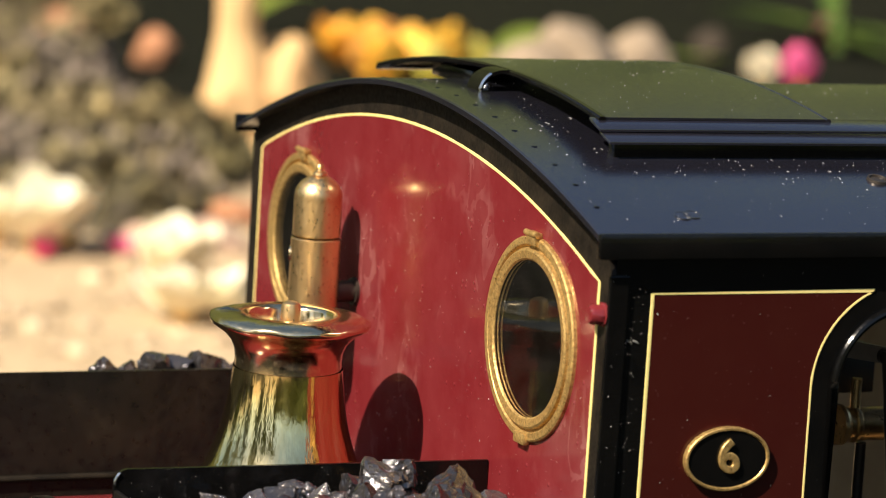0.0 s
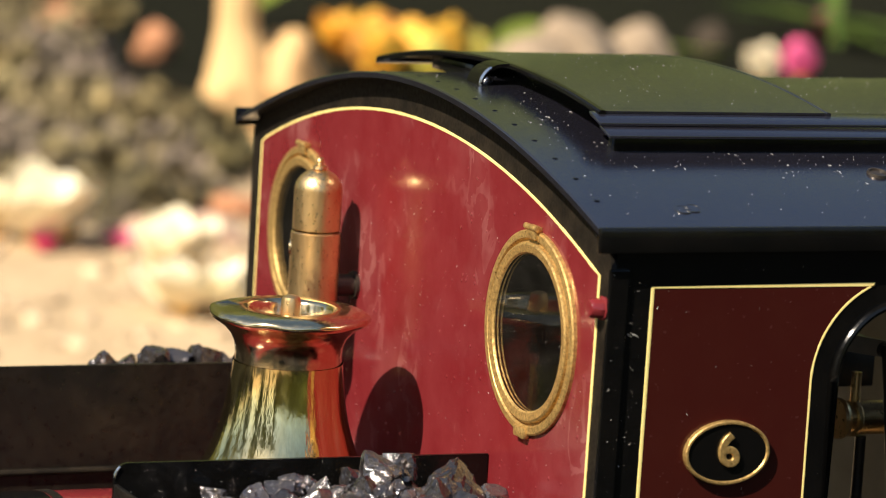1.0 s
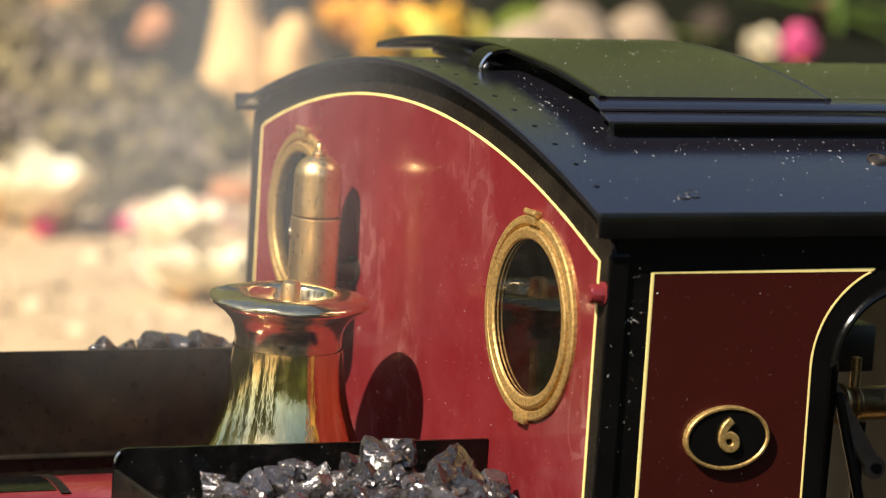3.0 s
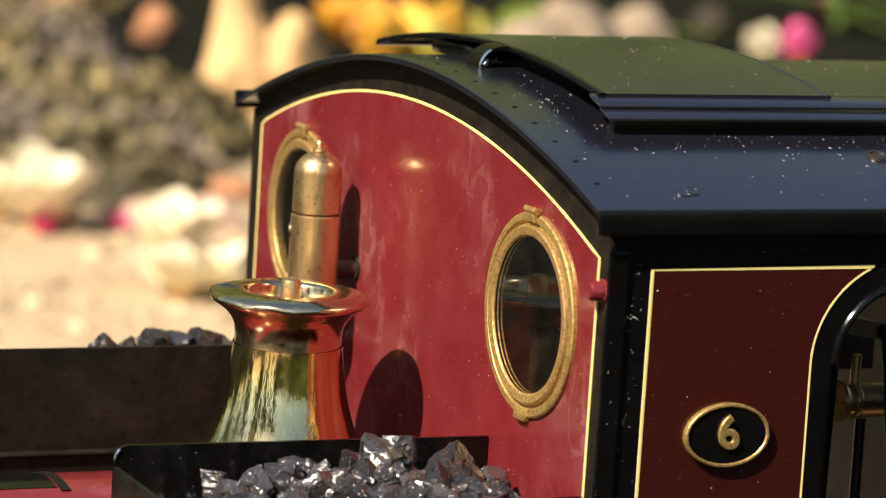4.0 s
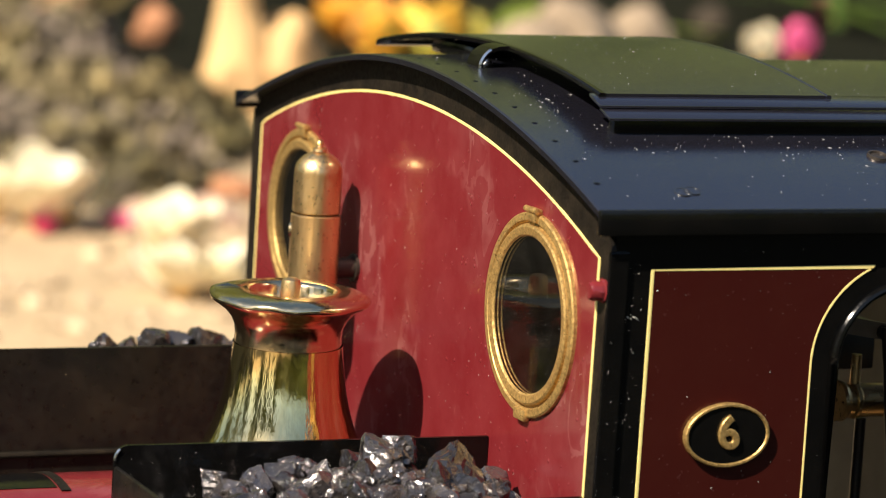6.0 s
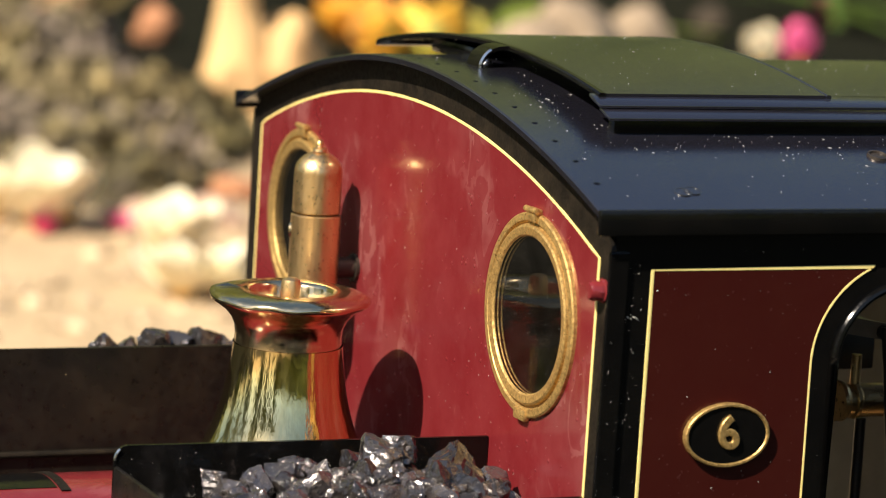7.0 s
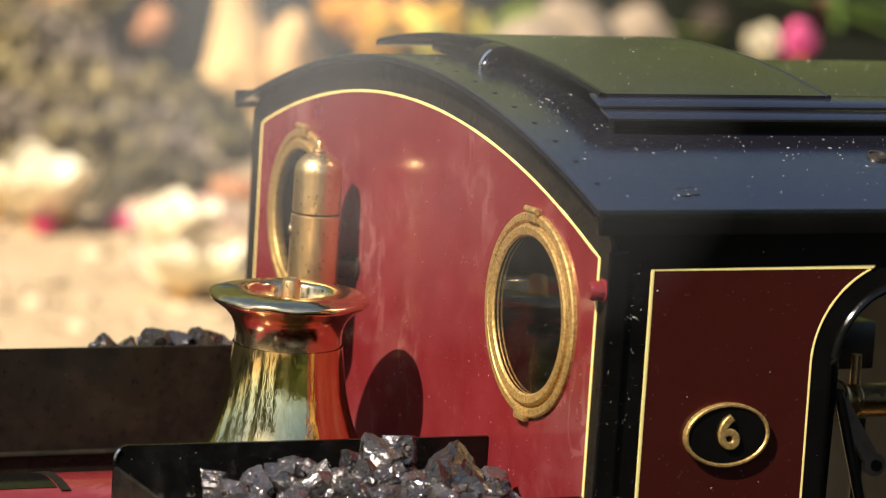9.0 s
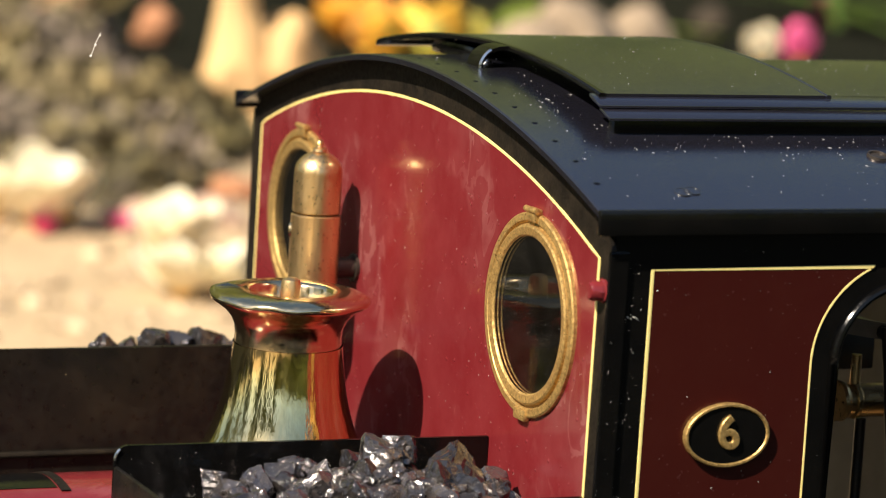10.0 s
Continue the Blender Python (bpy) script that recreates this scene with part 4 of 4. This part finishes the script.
stone(1.80, 4.02, 0.060, PALEROCK, 9, "pale pinkish stone on the soil", 0.7)
# this stone's shade is in its dark colour
stone(2.293, 4.02, 0.034, SHADED_STONE, 8, "small brown stone with its shade in the colour", 0.9, 0.8)
stone(0.80, 2.33, 0.045, PALEROCK, 10, "pale pinkish stone at the edge of the path", 0.5)
stone(0.88, 2.46, 0.040, TERRA, 12, "reddish-brown stone at the edge of the path", 0.5)
stone(0.70, 2.26, 0.028, PALEROCK, 13, "pale pinkish stone at the edge of the path", 0.6)
stone(0.44, 2.60, 0.050, PALEROCK, 14, "pale pinkish stone among the moss", 0.6)


# pale trunk foot with a burr on its side
def trunk():
    t = tagged(new("tree_trunk"), "pale peeling tree trunk with a swollen burr in the sun", "tree trunk")
    t.matrix_basis = pose(0.990, 2.743, 0)
    bm = bmesh.new()
    rows = []
    for i in range(40):
        z = 0.62 * i / 39
        mid = float(np.interp(z, (0, 0.06, 0.10, 0.16, 0.62), (0.000, 0.000, -0.010, -0.016, -0.006)))
        wide = float(np.interp(z, (0, 0.02, 0.05, 0.065, 0.10, 0.16, 0.30, 0.62), (0.034, 0.030, 0.034, 0.052, 0.038, 0.024, 0.022, 0.020)))
        row = []
        for k in range(36):
            a = 2 * math.pi * k / 36
            r = wide * (1 + 0.22 * noise.noise(Vector((math.cos(a) * 1.6, math.sin(a) * 1.6, z * 12))) + 0.08 * noise.noise(Vector((math.cos(a) * 5, math.sin(a) * 5, z * 40))))
            row.append(bm.verts.new((mid + r * math.cos(a), r * math.sin(a), z - 0.01)))
        rows.append(row)
    for a, b in zip(rows, rows[1:]):
        for k in range(36):
            bm.faces.new((a[k], a[(k + 1) % 36], b[(k + 1) % 36], b[k]))
    bm.faces.new(rows[-1])
    part("stem", bm, BARK, t)
    for x, y, z, sx, sz, seed in ((0.043, -0.004, 0.070, 0.044, 0.074, 2), (-0.030, -0.012, 0.060, 0.030, 0.038, 5)):
        burr = part("burr", lump((sx, sx, sz), seed, 0.25, 4), BARK, t, "rounded pale burr")
        burr.location = (x, y, z)
    part("root", tube([(0.0, -0.01, 0.02), (-0.01, -0.05, 0.012), (-0.02, -0.12, 0.0)], [0.030, 0.022, 0.010], 12), BARK, t)
    part("root", tube([(0.03, -0.01, 0.02), (0.05, -0.06, 0.012), (0.06, -0.12, 0.0)], [0.032, 0.022, 0.010], 12), BARK, t)


trunk()


# fallen blossoms
def blossom(x, y, size, mat, label, seed, z=0.0, petals=6, open_up=35):
    x, y = nearer(x, y, 0.5 * size * math.sin(radians(min(open_up + 25, 90))) + z)
    r = random.Random(seed)
    spots = [sized(pose(0, 0, size * 0.08, 0, -open_up + r.uniform(-18, 14), k * 360 / petals + r.uniform(-15, 15)), size * r.uniform(0.8, 1.1)) for k in range(petals)]
    spots += [sized(pose(0, 0, size * 0.10, 0, -open_up - 28 + r.uniform(-10, 10), k * 72 + 25), size * 0.75) for k in range(5)]
    e = tagged(new("fallen_blossom"), label, "blossom", "fallen blossoms")
    e.matrix_basis = pose(x, y, z, r.uniform(-12, 12), r.uniform(-12, 12), r.uniform(0, 360))
    for m in spots:
        p = scatter("petal", leaf_shape(1, 0.85, 0.28, 5), [m], mat, 60)
        p.parent = e
    heart = part("flower_heart", lump((size * 0.16, size * 0.16, size * 0.12), seed, 0.2, 2), YELLOW, e)
    heart.location = (0, 0, size * 0.12)


W, K, Y = "cream-white fallen blossom on the ground", "bright pink fallen blossom on the ground", "yellow and orange blossom lying on the soil"
blossom(0.606, 2.305, 0.074, WHITE, W, 1, open_up=38, petals=8)
blossom(0.634, 2.300, 0.060, WHITE, W, 13, open_up=35, petals=8)
blossom(0.566, 2.311, 0.058, WHITE, W, 2, open_up=40, petals=8)
blossom(0.553, 2.116, 0.021, PINK, K, 3, open_up=12)
blossom(0.632, 2.132, 0.022, PINK, K, 4, open_up=35)
blossom(0.660, 2.095, 0.056, WHITE, W, 5, open_up=45, petals=8)
blossom(0.688, 2.085, 0.052, WHITE, W, 6, open_up=40, petals=8)
blossom(0.600, 1.845, 0.060, WHITE, W, 7, open_up=10, petals=8)
blossom(0.634, 1.838, 0.050, WHITE, W, 8, open_up=14, petals=8)
blossom(2.227, 3.710, 0.056, WHITE, W, 9, open_up=60, petals=8)
blossom(2.312, 3.735, 0.056, PINK, K, 10, 0.01, open_up=62, petals=9)
blossom(2.669, 4.271, 0.044, PINK, "dusky pink fallen blossom in shade", 11, 0.0, open_up=40)
blossom(1.960, 3.94, 0.034, PINK, K, 12, open_up=30)
for i, (px, py, sz, mt) in enumerate(((1.60, 3.94, 0.050, ORANGE), (1.59, 3.84, 0.050, YELLOW), (1.64, 3.93, 0.060, YELLOW), (1.66, 3.82, 0.050, LIME), (1.72, 3.96, 0.060, YELLOW), (1.66, 4.05, 0.050, ORANGE), (1.63, 4.12, 0.050, YELLOW), (1.75, 3.88, 0.045, LIME), (1.68, 4.12, 0.055, YELLOW))):
    blossom(px - 0.01, py - 0.13, sz * 1.3, mt, Y, 20 + i, 0.01, open_up=50)


# strap leaves
def strap_leaf(x, y, length, width, heading, rise, label, mat=None, z=0.01):
    bm = leaf_shape(length, width, 0.0, 10)
    for v in bm.verts:
        u = v.co.x / length
        v.co.z += math.sin(u * 2.2) * rise
    bmesh.ops.solidify(bm, geom=bm.faces[:], thickness=0.001)
    ob = part("strap_leaf", bm, mat or LEAF)
    ob.matrix_basis = pose(x, y, z, 0, 0, heading)
    return tagged(ob, label, "leaf", "strap leaves on the bank")


G = "broad green strap leaf arching over the soil"
strap_leaf(1.69, 3.56, 0.60, 0.055, 59, 0.02, "lime green leaf lying on the soil", LIMELEAF)
strap_leaf(1.66, 3.70, 0.34, 0.040, -12, 0.02, "lime green leaf lying on the soil", LIMELEAF)
strap_leaf(1.78, 3.76, 0.36, 0.040, -18, 0.02, "lime green leaf lying on the soil", LIMELEAF)
strap_leaf(2.74, 3.70, 0.60, 0.070, 122, 0.03, G)
strap_leaf(2.36, 3.46, 0.55, 0.060, 28, 0.03, G)
strap_leaf(2.56, 3.85, 0.50, 0.050, 105, 0.04, G)
strap_leaf(2.62, 3.62, 0.40, 0.060, 20, 0.05, G)
strap_leaf(2.50, 3.60, 0.42, 0.055, 50, 0.07, G)
strap_leaf(2.86, 4.10, 0.45, 0.060, 140, 0.14, G)
strap_leaf(2.50, 3.95, 0.35, 0.045, 70, 0.14, G)
strap_leaf(1.45, 4.05, 0.30, 0.040, 40, 0.05, "lime green leaf lying on the soil", LIMELEAF)


# tall hedge that closes the garden
def hedge():
    e = tagged(new("tall_hedge"), "tall dark green garden hedge in the sun", "hedge")
    bm = bmesh.new()
    nx, nz = 60, 18
    g = [[bm.verts.new((-7 + 26 * i / (nx - 1), 8.5 + 0.5 * noise.noise(Vector((i * 0.6, j * 0.7, 0))) + 0.10 * j, 7.0 * j / (nz - 1) + (0.5 * noise.noise(Vector((i * 0.5, 0, 9))) if j == nz - 1 else 0))) for j in range(nz)] for i in range(nx)]
    for i in range(nx - 1):
        for j in range(nz - 1):
            bm.faces.new((g[i][j], g[i + 1][j], g[i + 1][j + 1], g[i][j + 1]))
    bmesh.ops.solidify(bm, geom=bm.faces[:], thickness=-0.5)
    part("hedge_core", bm, HEDGE, e)
    r = random.Random(3)
    spots = [sized(pose(r.uniform(-7, 19), 8.0 + r.uniform(-0.3, 0.6), r.uniform(0, 7.3), r.uniform(0, 360), r.uniform(0, 360), r.uniform(0, 360)), r.uniform(0.10, 0.22)) for _ in range(8500)]
    lv = scatter("hedge_leaves", leaf_shape(1, 0.6, 0.2, 2), spots, HEDGE, 0)
    lv.parent = e
    lv["kind"] = "stuff"


hedge()
# unseen hedge behind the camera, added to darken what brass and paint mirror
rear = pose(9.0, -1.0, 0, 0, 0, 180) @ Matrix.Diagonal((1, 1, 0.28, 1))
tagged(copy_thing(bpy.data.objects["tall_hedge"], rear), "unseen low hedge behind the camera, added for reflections")


# unseen columns made up so that the bonnet mirrors upright dark streaks
for y, wide, high in ((-10.5, 0.07, 0.85), (-6.2, 0.05, 0.70), (-3.4, 0.08, 0.90), (0.4, 0.05, 0.75), (2.6, 0.04, 0.60), (5.5, 0.10, 0.80)):
    column = pose(-0.6, y, 0, 0, 0, 90) @ Matrix.Diagonal((wide, 1, high, 1))
    tagged(copy_thing(bpy.data.objects["tall_hedge"], column), "unseen narrow evergreen added for streaks in the brass", "hedge", "clipped evergreens beyond the yard")


# ------------------------------------------------------------------ steam from the whistle
def steam_material(name, veil):
    m = bpy.data.materials.new(name)
    m.use_nodes = True
    nt = m.node_tree
    n, link = nt.nodes, nt.links.new
    n.remove(n["Principled BSDF"])
    clear, mist, lit, mixed, both = n.new("ShaderNodeBsdfTransparent"), n.new("ShaderNodeBsdfDiffuse"), n.new("ShaderNodeBsdfTranslucent"), n.new("ShaderNodeMixShader"), n.new("ShaderNodeMixShader")
    for d in (mist, lit):
        d.inputs[0].default_value = (0.92, 0.93, 0.95, 1)
    co, tex, ran, fade, thin, dense = n.new("ShaderNodeTexCoord"), n.new("ShaderNodeTexNoise"), n.new("ShaderNodeMapRange"), n.new("ShaderNodeTexGradient"), n.new("ShaderNodeMapping"), n.new("ShaderNodeMath")
    tex.inputs["Scale"].default_value, tex.inputs["Detail"].default_value = 22, 4
    ran.inputs["From Min"].default_value, ran.inputs["From Max"].default_value = 0.25, 0.75
    ran.inputs["To Min"].default_value, ran.inputs["To Max"].default_value = 0.0, veil
    fade.gradient_type = "SPHERICAL"      # a puff is densest through its middle
    thin.inputs["Scale"].default_value = (15.5, 0.0, 18.0)
    dense.operation = "MULTIPLY"
    link(co.outputs["Object"], tex.inputs["Vector"])
    link(co.outputs["Object"], thin.inputs["Vector"])
    link(thin.outputs["Vector"], fade.inputs["Vector"])
    link(tex.outputs["Fac"], ran.inputs["Value"])
    link(ran.outputs["Result"], dense.inputs[0])
    link(fade.outputs["Fac"], dense.inputs[1])
    mixed.inputs[0].default_value = 0.5
    link(mist.outputs[0], mixed.inputs[1])
    link(lit.outputs[0], mixed.inputs[2])
    link(dense.outputs[0], both.inputs[0])
    link(clear.outputs[0], both.inputs[1])
    link(mixed.outputs[0], both.inputs[2])
    link(both.outputs[0], n["Material Output"].inputs[0])
    return m


STEAM = steam_material("thin_white_steam", 0.058)
steam_meshes = []
for k in range(4):
    bm = lump((0.078, 0.012, 0.066), 60 + k, 0.12, 4, freq=1.0)
    me = bpy.data.meshes.new("steam_wisp")
    bm.to_mesh(me)
    bm.free()
    me.materials.append(STEAM)
    me.shade_smooth()
    steam_meshes.append(me)
REST = (-0.060, 0.0, 0.078)    # between the frames, under the boiler
JET = (-0.088, -0.010, 0.365)          # the whistle's slot
# first second seen, seconds until gone, and where each wisp drifts on the way
BLASTS = []


def blast(t0, t1, count, spread, seed, middle):
    r = random.Random(seed)
    for i in range(count):
        a = t0 + (t1 - t0) * i / max(1, count - 1) + r.uniform(-0.02, 0.02)
        life = r.uniform(0.28, 0.42)
        along = (i + 0.5) / count
        goal = (middle[0] + r.uniform(-0.7, 0.6) * spread, middle[1] + r.uniform(-0.5, 0.5) * spread, middle[2] + r.uniform(-0.6, 0.6) * spread + 0.015 * along)
        ob = tagged(new("steam_wisp", steam_meshes[i % 4]), "thin white steam drifting from the whistle", "steam", "steam from the whistle")
        BLASTS.append((ob, a, life, goal, -24.4 + r.uniform(-8, 8)))


blast(1.87, 2.12, 8, 0.050, 1, (-0.096, -0.165, 0.445))
blast(2.57, 3.25, 12, 0.055, 2, (-0.113, -0.155, 0.425))
blast(7.55, 7.70, 4, 0.060, 3, (-0.098, -0.170, 0.425))
blast(8.20, 9.14, 19, 0.075, 4, (-0.080, -0.190, 0.440))




# a tuft of seed down that drifts by
def seed_down():
    e = tagged(new("floating_seed"), "tiny white seed tuft drifting in the sun", "seed")
    part("fibre", tube([(0.0018, 0, 0.0040), (0.0004, 0, 0.0010), (-0.0010, 0, -0.0032)], 0.00011, 6), FLECK, e)
    for x, z, q in ((0.0016, 0.0032, 0.00035), (0.0003, 0.0003, 0.00045), (-0.0010, -0.0030, 0.00045)):
        part("tuft", lathe([(0, q), (q * 0.8, q * 0.5), (q, 0), (q * 0.8, -q * 0.5), (0, -q)], (x, 0, z), "z", 10), FLECK, e)
    return e


down = seed_down()


def motions():
    P = (0.0891, -0.085, 0.3571)
    turns = ((0.0, 10), (1.7, 10), (1.8, 17), (1.9, 36), (2.0, 53), (2.2, 55), (2.3, 36), (2.4, 14), (2.5, 13), (2.55, 30), (2.65, 55), (3.3, 55), (3.5, 12), (3.8, 10), (7.3, 10), (7.4, 17), (7.5, 28), (7.6, 54), (7.85, 55), (7.95, 14), (8.05, 12), (8.15, 52), (9.25, 55), (9.35, 14), (9.6, 10), (10.0, 10))
    rows, rods = [], []
    for t, a in turns:
        m = pose(*P, 0, a, 0)
        rows.append((t, m))
        top = m @ Vector((0.0313, -0.0030, -0.0024))
        k = (a - 10) / 45
        rods.append((t, pose(*top, 0, -(7.6 + 9.5 * k), 0)))
    walk(down, [(0.0, pose(-0.62, 0.02, 0.545)), (9.85, pose(-0.24, 0.02, 0.470)), (9.92, pose(-0.17, 0.02, 0.450)), (10.0, pose(-0.097, 0.02, 0.4195))])
    walk(lever, rows)
    walk(rod, rods)
    for ob, a, life, goal, turn in BLASTS:
        up = Vector(goal) + Vector((0.04, 0.0, 0.16))
        path = [(0.0, REST), (max(0.1, a - 0.034), REST), (a, JET), (a + 0.10, Vector(JET).lerp(Vector(goal), 0.75)), (a + life, Vector(goal) + Vector((-0.004, -0.01, 0.02))), (a + life + 0.12, up), (min(10.0, a + life + 0.6), up + Vector((0.3, 0.1, 0.6)))]
        rows = [(t, pose(*p, 0, 0, turn)) for t, p in path if t < 9.97]
        walk(ob, rows + [(10.0, pose(*(Vector(rows[-1][1].translation) + (Vector((0.2, 0.1, 0.5)) if a + life + 0.6 < 9.9 else Vector((0.0, 0.0, 0.01)))), 0, 0, turn))])


motions()
